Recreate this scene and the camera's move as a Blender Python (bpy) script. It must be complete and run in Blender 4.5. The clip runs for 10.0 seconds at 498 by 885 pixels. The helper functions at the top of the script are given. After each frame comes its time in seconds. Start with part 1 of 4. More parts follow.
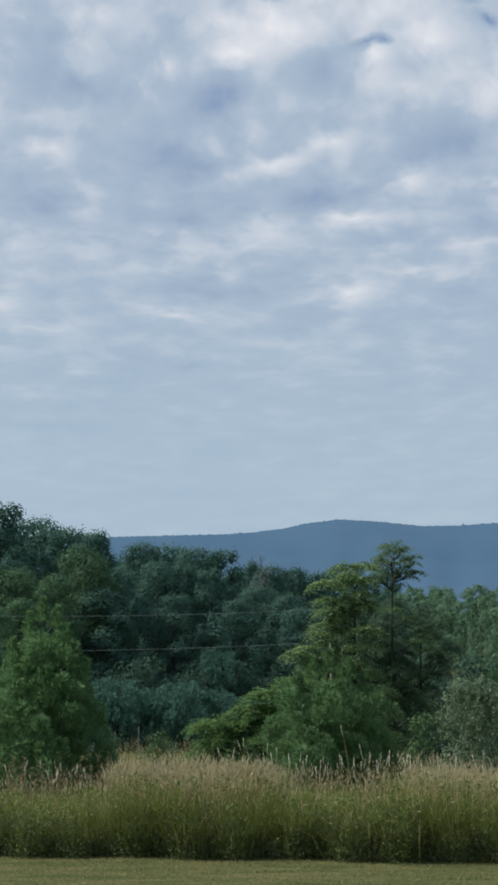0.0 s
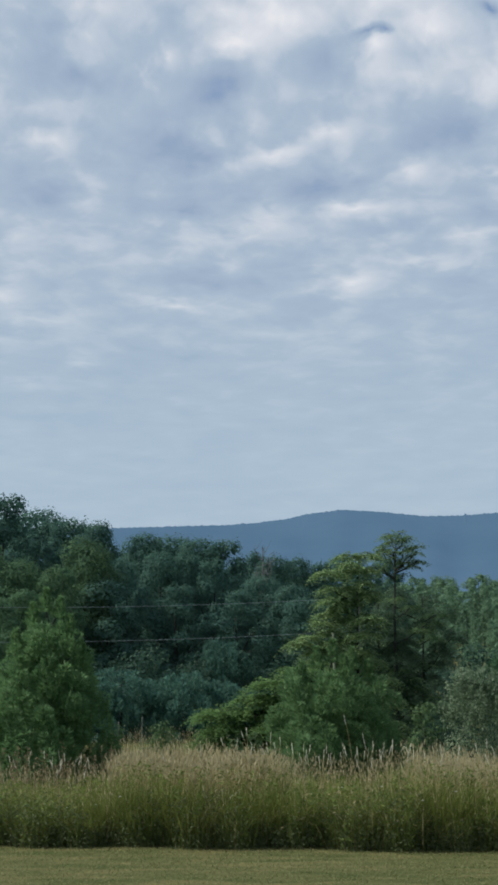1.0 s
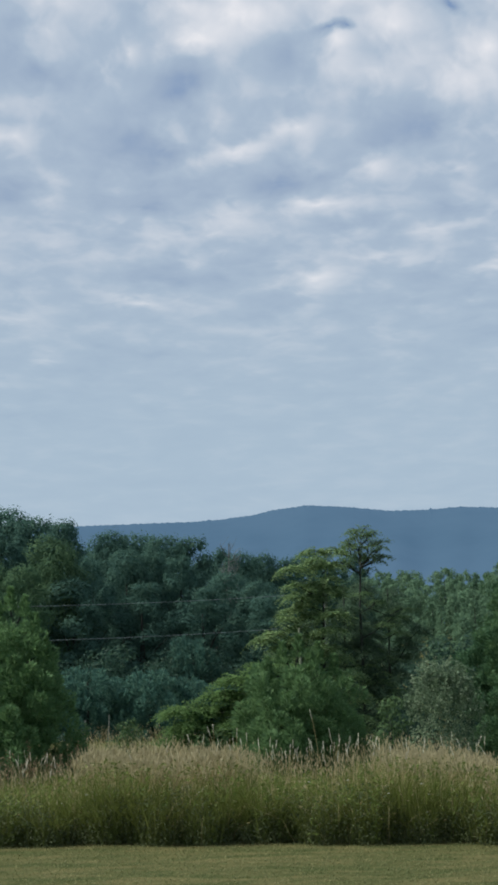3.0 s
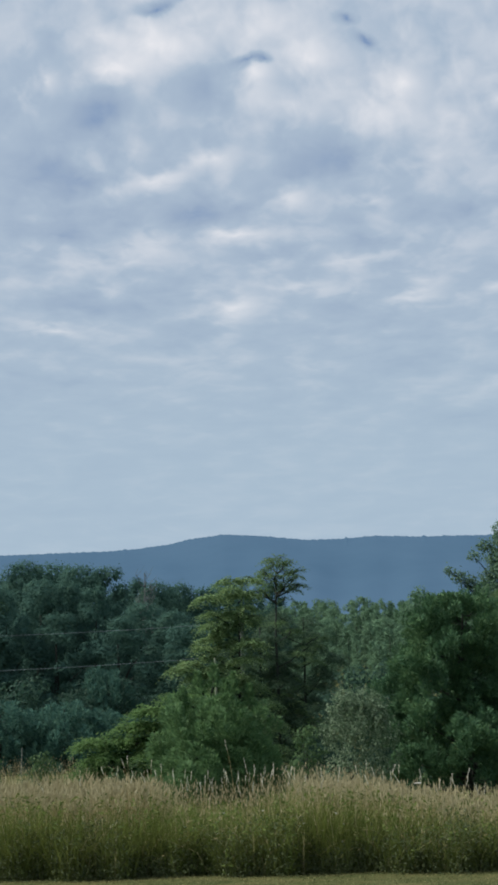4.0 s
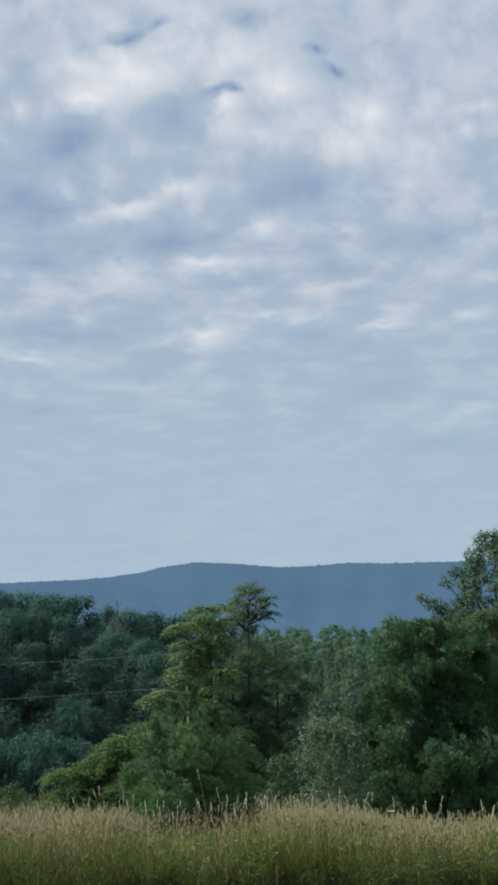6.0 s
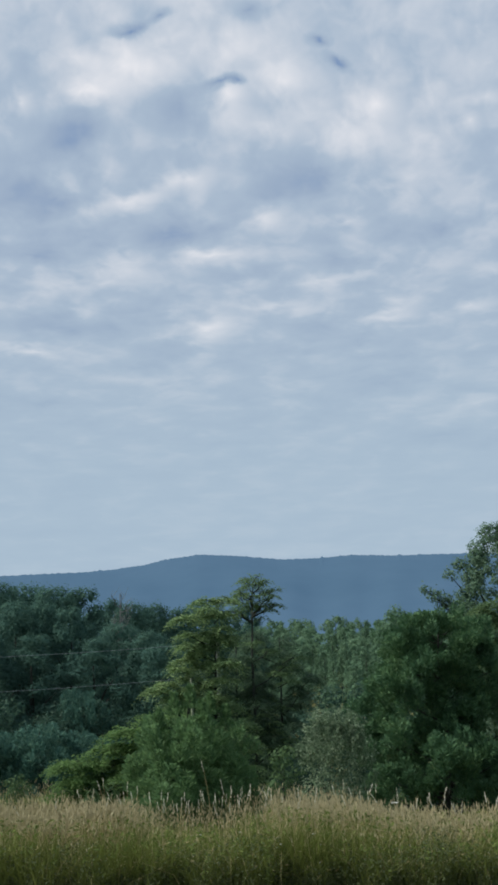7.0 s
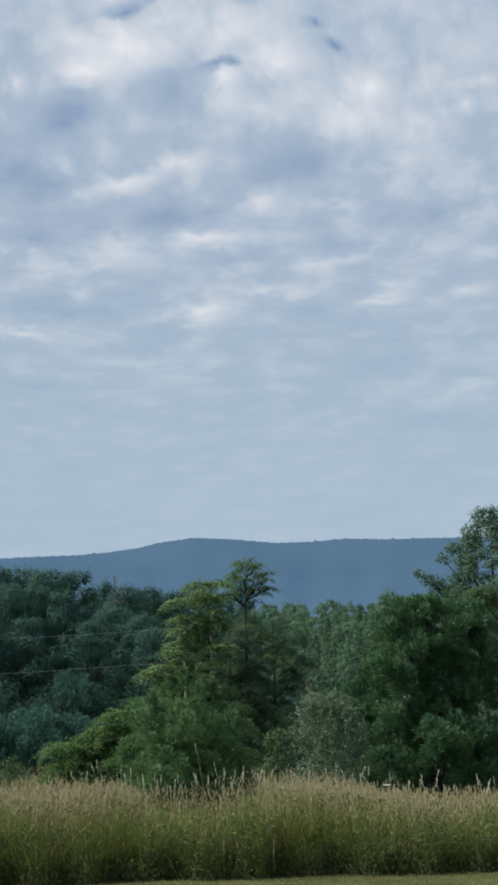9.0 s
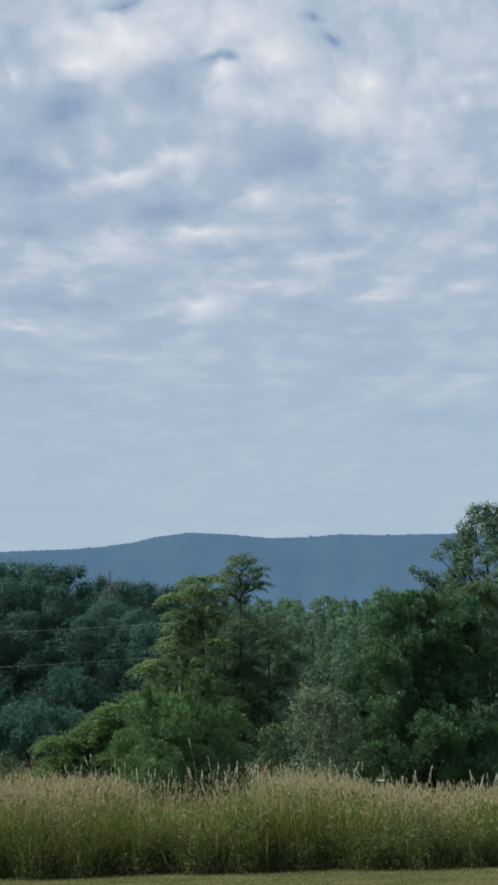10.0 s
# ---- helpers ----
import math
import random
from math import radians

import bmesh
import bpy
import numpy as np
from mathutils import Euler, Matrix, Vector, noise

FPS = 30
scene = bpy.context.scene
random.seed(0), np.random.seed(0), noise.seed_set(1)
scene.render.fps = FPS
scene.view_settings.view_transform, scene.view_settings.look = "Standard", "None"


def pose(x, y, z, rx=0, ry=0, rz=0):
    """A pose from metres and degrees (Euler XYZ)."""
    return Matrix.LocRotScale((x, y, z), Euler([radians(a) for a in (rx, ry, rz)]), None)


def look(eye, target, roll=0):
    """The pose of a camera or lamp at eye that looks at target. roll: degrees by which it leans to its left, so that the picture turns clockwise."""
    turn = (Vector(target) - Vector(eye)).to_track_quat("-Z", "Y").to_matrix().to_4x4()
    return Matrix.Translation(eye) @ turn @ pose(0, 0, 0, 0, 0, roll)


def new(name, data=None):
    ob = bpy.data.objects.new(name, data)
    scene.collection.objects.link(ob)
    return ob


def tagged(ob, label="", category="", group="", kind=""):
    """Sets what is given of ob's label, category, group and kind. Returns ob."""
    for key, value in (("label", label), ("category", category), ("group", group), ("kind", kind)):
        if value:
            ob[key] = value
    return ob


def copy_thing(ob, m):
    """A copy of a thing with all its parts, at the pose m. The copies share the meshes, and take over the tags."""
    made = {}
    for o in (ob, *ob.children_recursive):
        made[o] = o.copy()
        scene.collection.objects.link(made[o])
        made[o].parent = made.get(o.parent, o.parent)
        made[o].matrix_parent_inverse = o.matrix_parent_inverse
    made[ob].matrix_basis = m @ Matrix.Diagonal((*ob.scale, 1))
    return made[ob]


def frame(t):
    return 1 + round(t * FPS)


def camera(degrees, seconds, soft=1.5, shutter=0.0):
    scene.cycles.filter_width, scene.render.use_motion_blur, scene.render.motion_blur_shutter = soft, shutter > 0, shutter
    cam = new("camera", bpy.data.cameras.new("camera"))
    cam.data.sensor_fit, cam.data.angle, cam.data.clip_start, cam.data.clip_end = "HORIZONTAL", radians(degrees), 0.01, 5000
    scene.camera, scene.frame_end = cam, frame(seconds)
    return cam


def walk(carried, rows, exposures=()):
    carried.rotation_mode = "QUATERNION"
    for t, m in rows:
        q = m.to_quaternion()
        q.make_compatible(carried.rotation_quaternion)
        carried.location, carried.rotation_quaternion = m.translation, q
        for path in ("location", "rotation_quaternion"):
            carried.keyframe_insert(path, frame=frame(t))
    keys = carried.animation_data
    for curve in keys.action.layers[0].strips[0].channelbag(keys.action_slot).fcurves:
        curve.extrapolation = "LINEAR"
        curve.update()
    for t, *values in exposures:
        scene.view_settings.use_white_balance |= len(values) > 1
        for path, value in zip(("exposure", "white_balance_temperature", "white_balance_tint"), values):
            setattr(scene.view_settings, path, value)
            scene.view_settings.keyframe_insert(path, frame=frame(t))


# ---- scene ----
# ---- camera: stands on the lawn and turns to the right ----
EYE = 1.75
cam = camera(22.67, 10.0, soft=3.2)
TURNS = [  # seconds, tilt, lean, heading, and the hand's small shift sideways and up
    (0.0, 102.209, 0.000, 0.000, 0.000, 0.000),
    (0.5, 102.036, 0.087, 0.050, -0.001, -0.002),
    (1.0, 101.782, 0.182, 0.135, -0.003, -0.006),
    (1.5, 101.467, 0.352, 0.273, -0.001, -0.009),
    (2.0, 101.239, 0.606, 0.325, 0.004, -0.010),
    (2.2, 101.235, 0.660, 0.250, 0.008, -0.010),
    (3.3, 101.900, 1.270, -2.390, 0.029, -0.011),
    (3.5, 102.139, 1.433, -3.211, 0.032, -0.011),
    (4.0, 102.853, 1.700, -5.100, 0.036, -0.011),
    (4.5, 103.525, 1.803, -6.433, 0.037, -0.008),
    (5.0, 104.005, 1.950, -6.870, 0.036, -0.007),
    (5.5, 104.165, 2.083, -6.680, 0.034, -0.011),
    (6.0, 104.074, 2.147, -6.330, 0.034, -0.013),
    (7.5, 103.539, 2.185, -6.150, 0.036, -0.012),
    (8.0, 103.344, 2.195, -6.233, 0.036, -0.013),
    (8.5, 103.132, 2.165, -6.340, 0.034, -0.015),
    (9.0, 102.957, 2.070, -6.465, 0.032, -0.014),
    (9.5, 102.849, 1.912, -6.625, 0.031, -0.014),
    (10.0, 102.722, 1.778, -6.731, 0.032, -0.015),
]
walk(cam, [(t, pose(dx, 0, EYE + dz, a, b, c)) for t, a, b, c, dx, dz in TURNS])

# ---- sky, clouds and sun ----
SUN_AZ, SUN_EL = -90.0, 44.0  # degrees from the first heading (left is minus), and above the horizon


def nodes_of(tree):
    tree.nodes.clear()

    def add(kind, **values):
        n = tree.nodes.new(kind)
        for k, v in values.items():
            if k in n.inputs:
                n.inputs[k].default_value = v
        return n
    return add, tree.links.new


def ramp_of(n, stops):
    r = n.color_ramp
    while len(r.elements) < len(stops):
        r.elements.new(0.5)
    for e, (p, c) in zip(r.elements, stops):
        e.position, e.color = p, (*c, 1.0)


# soft parts of the cloud sheet: heading, height, half width, half height (degrees), tilt, weight
BANKS = [
    (1.5, 30.6, 3.33, 1.43, 8, 0.90),
    (6.5, 29.3, 1.25, 0.83, -2, 1.10),
    (9.5, 29.8, 1.44, 0.99, -2, 0.90),
    (-0.4, 29.5, 1.50, 0.57, -2, 0.80),
    (-4.0, 28.9, 0.74, 0.83, -2, 0.90),
    (4.6, 25.7, 1.39, 0.63, 8, 0.90),
    (1.4, 24.7, 2.15, 0.47, 12, 1.00),
    (9.0, 27.6, 1.06, 0.68, -2, 0.60),
    (14.0, 28.6, 1.19, 0.73, -22, 0.80),
    (15.5, 25.2, 1.73, 0.99, -2, 0.60),
    (13.2, 27.2, 1.76, 1.56, -2, 0.45),
    (7.4, 31.6, 2.14, 1.56, -2, 0.60),
    (8.6, 24.0, 1.57, 0.63, 18, 0.70),
    (12.1, 23.7, 1.00, 0.26, -2, 0.60),
]
BANKS2 = [
    (17.6, 29.6, 3.89, 1.95, 0, 0.38),
    (14.8, 26.5, 3.20, 1.43, 0, 0.35),
    (10.4, 28.4, 2.66, 1.04, 0, 0.30),
    (5.5, 22.3, 2.67, 0.39, -2, 1.00),
    (0.4, 21.7, 3.08, 0.91, 3, 0.50),
    (11.0, 21.0, 3.07, 0.31, 1, 0.60),
    (5.4, 18.9, 1.51, 0.57, 3, 1.00),
    (14.0, 19.2, 1.65, 0.52, 10, 1.00),
    (8.3, 20.0, 3.33, 0.31, 0, 0.50),
    (3.3, 19.7, 1.16, 0.31, 4, 0.60),
    (16.0, 21.0, 3.07, 0.73, 2, 0.50),
    (17.9, 19.3, 1.38, 0.36, 8, 0.70),
    (18.5, 27.3, 0.64, 0.36, -2, 0.70),
    (17.9, 15.0, 1.89, 0.36, 3, 0.60),
    (19.4, 28.3, 1.04, 0.36, -2, 0.60),
    (-7.2, 31.0, 1.67, 1.04, 0, 0.80),
    (-10.1, 26.6, 2.62, 0.52, 0, 0.50),
    (-9.3, 25.1, 1.09, 0.47, 0, 0.70),
    (-7.2, 23.3, 1.70, 0.68, 0, 0.50),
    (-11.1, 21.0, 1.67, 0.94, 0, 0.60),
    (-11.5, 18.2, 1.10, 0.68, 0, 0.90),
    (-9.5, 17.2, 2.73, 0.42, 0, 0.60),
    (-3.3, 18.0, 1.51, 0.26, -6, 1.00),
    (-7.5, 15.3, 0.76, 0.23, 0, 0.70),
    (-10.1, 14.3, 2.42, 0.31, 0, 0.50),
    (-0.0, 21.0, 3.90, 0.63, 8, 0.40),
]
HOLLOWS = [
    (-1.2, 28.0, 3.24, 0.89, -2, 0.90),
    (3.9, 29.0, 1.79, 1.17, -2, 0.80),
    (10.8, 25.4, 3.60, 1.43, 6, 1.00),
    (3.4, 23.3, 4.25, 0.68, 2, 0.90),
    (-3.2, 25.4, 2.31, 1.30, -2, 0.80),
    (16.7, 22.9, 3.39, 0.78, -2, 0.70),
    (11.7, 21.8, 1.68, 0.42, -2, 0.80),
    (7.0, 21.3, 1.40, 0.36, -2, 0.70),
    (1.7, 17.2, 1.91, 0.36, -2, 0.60),
    (16.2, 13.5, 4.02, 0.57, -5, 0.90),
    (12.6, 18.2, 1.37, 0.68, 18, 0.60),
    (-3.2, 22.4, 1.97, 0.42, -2, 0.70),
    (-2.1, 19.0, 2.75, 0.36, -2, 0.60),
    (13.5, 16.1, 1.90, 0.63, 8, 0.60),
    (18.5, 30.7, 3.33, 0.94, -2, 0.50),
]
HOLLOWS2 = [
    (-8.2, 28.0, 3.54, 1.04, 0, 0.90),
    (-4.2, 25.1, 2.59, 1.82, 0, 0.70),
    (-10.2, 23.0, 1.70, 0.94, 0, 0.70),
    (-9.7, 30.1, 2.41, 0.83, 0, 0.70),
    (-2.0, 27.3, 2.05, 0.94, 0, 0.60),
    (-9.3, 12.8, 2.94, 0.42, 0, 0.80),
    (-3.0, 15.7, 2.98, 0.78, 0, 0.70),
    (-5.6, 11.1, 1.59, 0.26, 0, 0.80),
    (2.7, 17.5, 1.64, 0.52, 0, 0.50),
    (-3.3, 19.5, 2.21, 0.47, 0, 0.50),
]
GAPS = [
    (6.1, 29.8, 0.96, 0.23, 6, 1.20),
    (6.9, 29.9, 0.48, 0.18, -2, 0.80),
    (12.2, 30.4, 0.66, 0.23, -27, 1.20),
    (11.3, 31.5, 0.49, 0.21, -27, 1.00),
    (1.5, 32.3, 1.05, 0.26, 13, 1.20),
    (3.4, 32.9, 0.68, 0.23, 8, 0.90),
    (7.8, 33.0, 1.24, 0.52, -2, 0.80),
]


def build_sky():
    w = bpy.data.worlds.new("sky")
    scene.world = w
    w.use_nodes = True
    add, link = nodes_of(w.node_tree)

    def math_(kind, a, b=None, c=None):
        n = add("ShaderNodeMath"); n.operation = kind
        for k, v in enumerate((a, b, c)):
            if v is None:
                continue
            if isinstance(v, (int, float)):
                n.inputs[k].default_value = v
            else:
                link(v, n.inputs[k])
        return n.outputs[0]

    tc = add("ShaderNodeTexCoord")
    sep = add("ShaderNodeSeparateXYZ")
    link(tc.outputs["Generated"], sep.inputs[0])
    # heading and height in degrees; the sheet's lumps lie flatter the lower they stand
    heading = math_("MULTIPLY", math_("ARCTAN2", sep.outputs["X"], sep.outputs["Y"]), 57.2958)
    height = math_("MULTIPLY", math_("ARCSINE", sep.outputs["Z"]), 57.2958)
    sink = math_("MAXIMUM", math_("SUBTRACT", 27.0, height), 0.0)
    flat = math_("MULTIPLY_ADD", math_("MULTIPLY", sink, sink), -0.085, math_("MULTIPLY", height, 1.15))
    sheet_at = add("ShaderNodeCombineXYZ"); sheet_at.inputs[2].default_value = CLOUD_SEED
    link(heading, sheet_at.inputs[0]); link(flat, sheet_at.inputs[1])
    here = add("ShaderNodeCombineXYZ")
    link(heading, here.inputs[0]); link(height, here.inputs[1])
    puffs = add("ShaderNodeTexNoise", Scale=0.40, Detail=3.0, Roughness=0.48, Distortion=0.4)
    banks = add("ShaderNodeTexNoise", Scale=0.13, Detail=4.0, Roughness=0.5, Distortion=0.3)
    fluff = add("ShaderNodeTexNoise", Scale=1.0, Detail=3.0, Roughness=0.45, Distortion=0.5)
    for n in (puffs, banks, fluff):
        link(sheet_at.outputs[0], n.inputs["Vector"])
    wide = add("ShaderNodeVectorMath"); wide.operation = "MULTIPLY_ADD"; wide.inputs[1].default_value = (1.9, 0.9, 0)
    off = add("ShaderNodeVectorMath"); off.operation = "SUBTRACT"; off.inputs[1].default_value = (0.34, 0.5, 0.5)
    link(puffs.outputs["Color"], off.inputs[0]); link(off.outputs[0], wide.inputs[0]); link(here.outputs[0], wide.inputs[2])
    fine = add("ShaderNodeVectorMath"); fine.operation = "MULTIPLY_ADD"; fine.inputs[1].default_value = (0.75, 0.5, 0)
    off2 = add("ShaderNodeVectorMath"); off2.operation = "SUBTRACT"; off2.inputs[1].default_value = (0.5, 0.5, 0.5)
    link(fluff.outputs["Color"], off2.inputs[0]); link(off2.outputs[0], fine.inputs[0]); link(wide.outputs[0], fine.inputs[2])

    def soft_parts(rows, gain, start):
        total = start
        for az, el, rx, ry, tilt, weight in rows:
            m = add("ShaderNodeMapping"); m.vector_type = "TEXTURE"
            m.inputs["Location"].default_value = (az, el, 0); m.inputs["Rotation"].default_value = (0, 0, radians(tilt))
            m.inputs["Scale"].default_value = (rx * BLUR, ry * BLUR, 1)
            link(fine.outputs[0], m.inputs[0])
            g = add("ShaderNodeTexGradient"); g.gradient_type = "QUADRATIC_SPHERE"
            link(m.outputs[0], g.inputs[0])
            total = math_("MULTIPLY_ADD", g.outputs["Fac"], gain * weight, total)
        return total

    base = math_("MULTIPLY_ADD", math_("SUBTRACT", puffs.outputs["Fac"], 0.5), 0.20, 0.485)
    base = math_("MULTIPLY_ADD", math_("SUBTRACT", banks.outputs["Fac"], 0.5), 0.12, base)
    base = math_("MULTIPLY_ADD", math_("SUBTRACT", fluff.outputs["Fac"], 0.5), 0.085, base)
    # round billows where the sheet is seen from below
    stir = add("ShaderNodeVectorMath"); stir.operation = "MULTIPLY_ADD"; stir.inputs[1].default_value = (1.6, 1.6, 0)
    link(fluff.outputs["Color"], stir.inputs[0]); link(sheet_at.outputs[0], stir.inputs[2])
    lumps = add("ShaderNodeTexVoronoi", Scale=0.55, Smoothness=0.6); lumps.feature = "SMOOTH_F1"
    link(stir.outputs[0], lumps.inputs["Vector"])
    base = math_("MULTIPLY_ADD", math_("SUBTRACT", 0.5, lumps.outputs["Distance"]), 0.07, base)
    thick = add("ShaderNodeMapRange")  # the sheet is thicker overhead
    thick.inputs["From Min"].default_value, thick.inputs["From Max"].default_value = 0.40, 0.52
    thick.inputs["To Min"].default_value, thick.inputs["To Max"].default_value = 0.0, 0.03
    link(sep.outputs["Z"], thick.inputs["Value"])
    sheet = math_("ADD", base, thick.outputs[0])
    sheet = soft_parts(BANKS, 0.15, sheet)
    sheet = soft_parts(BANKS2, 0.15, sheet)
    sheet = soft_parts(HOLLOWS, -0.125, sheet)
    sheet = soft_parts(HOLLOWS2, -0.125, sheet)
    sheet = soft_parts(GAPS, -0.22, sheet)
    tone = add("ShaderNodeValToRGB")
    ramp_of(tone, [(0.30, (0.215, 0.315, 0.50)), (0.40, (0.325, 0.418, 0.557)), (0.49, (0.402, 0.497, 0.618)), (0.56, (0.545, 0.609, 0.70)), (0.68, (0.79, 0.80, 0.845))])
    link(sheet, tone.inputs["Fac"])
    # thin haze that hides the layer low down
    low = add("ShaderNodeMapRange"); low.interpolation_type = "SMOOTHSTEP"
    low.inputs["From Min"].default_value, low.inputs["From Max"].default_value = 0.18, 0.40
    link(sep.outputs["Z"], low.inputs["Value"])
    keep = math_("MULTIPLY_ADD", low.outputs[0], 0.76, 0.24)
    air = add("ShaderNodeTexSky"); air.sky_type = "NISHITA"; air.sun_disc = False
    air.sun_elevation, air.sun_rotation = radians(SUN_EL), radians(SUN_AZ)
    dim = add("ShaderNodeVectorMath"); dim.operation = "SCALE"; dim.inputs["Scale"].default_value = 0.05
    link(air.outputs[0], dim.inputs[0])
    haze = add("ShaderNodeMix"); haze.data_type = "RGBA"; haze.inputs["Factor"].default_value = 0.9
    haze.inputs["B"].default_value = (0.428, 0.553, 0.669, 1)
    link(dim.outputs[0], haze.inputs["A"])
    out_c = add("ShaderNodeMix"); out_c.data_type = "RGBA"
    link(keep, out_c.inputs["Factor"]); link(haze.outputs["Result"], out_c.inputs["A"]); link(tone.outputs[0], out_c.inputs["B"])
    bg = add("ShaderNodeBackground"); bg.inputs["Strength"].default_value = 1.0
    link(out_c.outputs["Result"], bg.inputs["Color"])
    out = add("ShaderNodeOutputWorld")
    link(bg.outputs[0], out.inputs["Surface"])


CLOUD_SEED, BLUR = 5.3, 1.9
build_sky()
sun = new("sun", bpy.data.lights.new("sun", "SUN"))
sun.data.energy, sun.data.angle, sun.data.color = 5.0, radians(10), (1.0, 0.955, 0.89)
sun.matrix_world = look((0, 0, 0), (-math.sin(radians(SUN_AZ)) * math.cos(radians(SUN_EL)), -math.cos(radians(SUN_AZ)) * math.cos(radians(SUN_EL)), -math.sin(radians(SUN_EL))))


# ---- materials ----
def material(name):
    m = bpy.data.materials.new(name)
    m.use_nodes = True
    add, link = nodes_of(m.node_tree)
    out = add("ShaderNodeOutputMaterial")
    return m, add, link, out


def leaf_material(name, dark, mid, light, patch=0.5, scale=1.2, through_light=0.42, rough=0.6, gloss=0.12):
    """Foliage: each leaf its own tone, clumps and whole plants a little different, some light through the blade."""
    m, add, link, out = material(name)
    geo, info, tc = add("ShaderNodeNewGeometry"), add("ShaderNodeObjectInfo"), add("ShaderNodeTexCoord")
    tone = add("ShaderNodeValToRGB")
    ramp_of(tone, [(0.0, dark), (0.55, mid), (1.0, light)])
    nz = add("ShaderNodeTexNoise", Scale=scale, Detail=2.0, Roughness=0.5)
    link(tc.outputs["Object"], nz.inputs["Vector"])
    mixer = add("ShaderNodeMix"); mixer.data_type = "FLOAT"; mixer.inputs["Factor"].default_value = patch
    link(geo.outputs["Random Per Island"], mixer.inputs["A"]); link(nz.outputs["Fac"], mixer.inputs["B"])
    link(mixer.outputs["Result"], tone.inputs["Fac"])
    hsv = add("ShaderNodeHueSaturation")
    val = add("ShaderNodeMapRange"); val.inputs["To Min"].default_value, val.inputs["To Max"].default_value = 0.88, 1.12
    link(info.outputs["Random"], val.inputs["Value"]); link(val.outputs[0], hsv.inputs["Value"])
    link(tone.outputs[0], hsv.inputs["Color"])
    p = add("ShaderNodeBsdfPrincipled", Roughness=rough)
    p.inputs["Specular IOR Level"].default_value = gloss
    link(hsv.outputs[0], p.inputs["Base Color"])
    tr = add("ShaderNodeBsdfTranslucent")
    link(hsv.outputs[0], tr.inputs["Color"])
    mx = add("ShaderNodeMixShader"); mx.inputs[0].default_value = through_light
    link(p.outputs[0], mx.inputs[1]); link(tr.outputs[0], mx.inputs[2]); link(mx.outputs[0], out.inputs["Surface"])
    return m


def bark_material(name, dark, light):
    m, add, link, out = material(name)
    tc = add("ShaderNodeTexCoord")
    mp = add("ShaderNodeMapping"); mp.inputs["Scale"].default_value = (1, 1, 0.2)
    link(tc.outputs["Object"], mp.inputs[0])
    nz = add("ShaderNodeTexNoise", Scale=22.0, Detail=6.0, Roughness=0.65)
    link(mp.outputs[0], nz.inputs["Vector"])
    tone = add("ShaderNodeValToRGB"); ramp_of(tone, [(0.3, dark), (0.75, light)])
    link(nz.outputs["Fac"], tone.inputs["Fac"])
    p = add("ShaderNodeBsdfPrincipled", Roughness=0.9)
    bump = add("ShaderNodeBump", Strength=0.7, Distance=0.02)
    link(nz.outputs["Fac"], bump.inputs["Height"]); link(bump.outputs[0], p.inputs["Normal"])
    link(tone.outputs[0], p.inputs["Base Color"]); link(p.outputs[0], out.inputs["Surface"])
    return m


def edge_line(x):
    """Where the mown lawn ends and the tall grass begins."""
    return 15.7 - 0.12 * x - 0.02 * x * abs(x) / (1 + 0.02 * abs(x)) * (1.0 if x > 0 else -0.3)


def ground_material():
    m, add, link, out = material("ground_turf")
    tc = add("ShaderNodeTexCoord")
    fine = add("ShaderNodeTexNoise", Scale=14.0, Detail=8.0, Roughness=0.7)
    patch = add("ShaderNodeTexNoise", Scale=1.7, Detail=6.0, Roughness=0.62, Distortion=0.6)
    mow = add("ShaderNodeMapping"); mow.inputs["Scale"].default_value = (0.5, 1.6, 1)
    link(tc.outputs["Object"], mow.inputs[0])
    link(tc.outputs["Object"], fine.inputs["Vector"]); link(mow.outputs[0], patch.inputs["Vector"])
    c1 = add("ShaderNodeValToRGB"); ramp_of(c1, [(0.3, (0.042, 0.058, 0.016)), (0.5, (0.066, 0.074, 0.024)), (0.72, (0.120, 0.105, 0.042))])
    c2 = add("ShaderNodeValToRGB"); ramp_of(c2, [(0.40, (0.032, 0.054, 0.019)), (0.60, (0.150, 0.132, 0.062))])
    link(fine.outputs["Fac"], c1.inputs["Fac"]); link(patch.outputs["Fac"], c2.inputs["Fac"])
    mx = add("ShaderNodeMix"); mx.data_type = "RGBA"; mx.inputs["Factor"].default_value = 0.5
    link(c1.outputs[0], mx.inputs["A"]); link(c2.outputs[0], mx.inputs["B"])
    p = add("ShaderNodeBsdfPrincipled", Roughness=0.95)
    p.inputs["Specular IOR Level"].default_value = 0.05
    bump = add("ShaderNodeBump", Strength=0.3, Distance=0.02)
    link(fine.outputs["Fac"], bump.inputs["Height"]); link(bump.outputs[0], p.inputs["Normal"])
    link(mx.outputs["Result"], p.inputs["Base Color"]); link(p.outputs[0], out.inputs["Surface"])
    return m


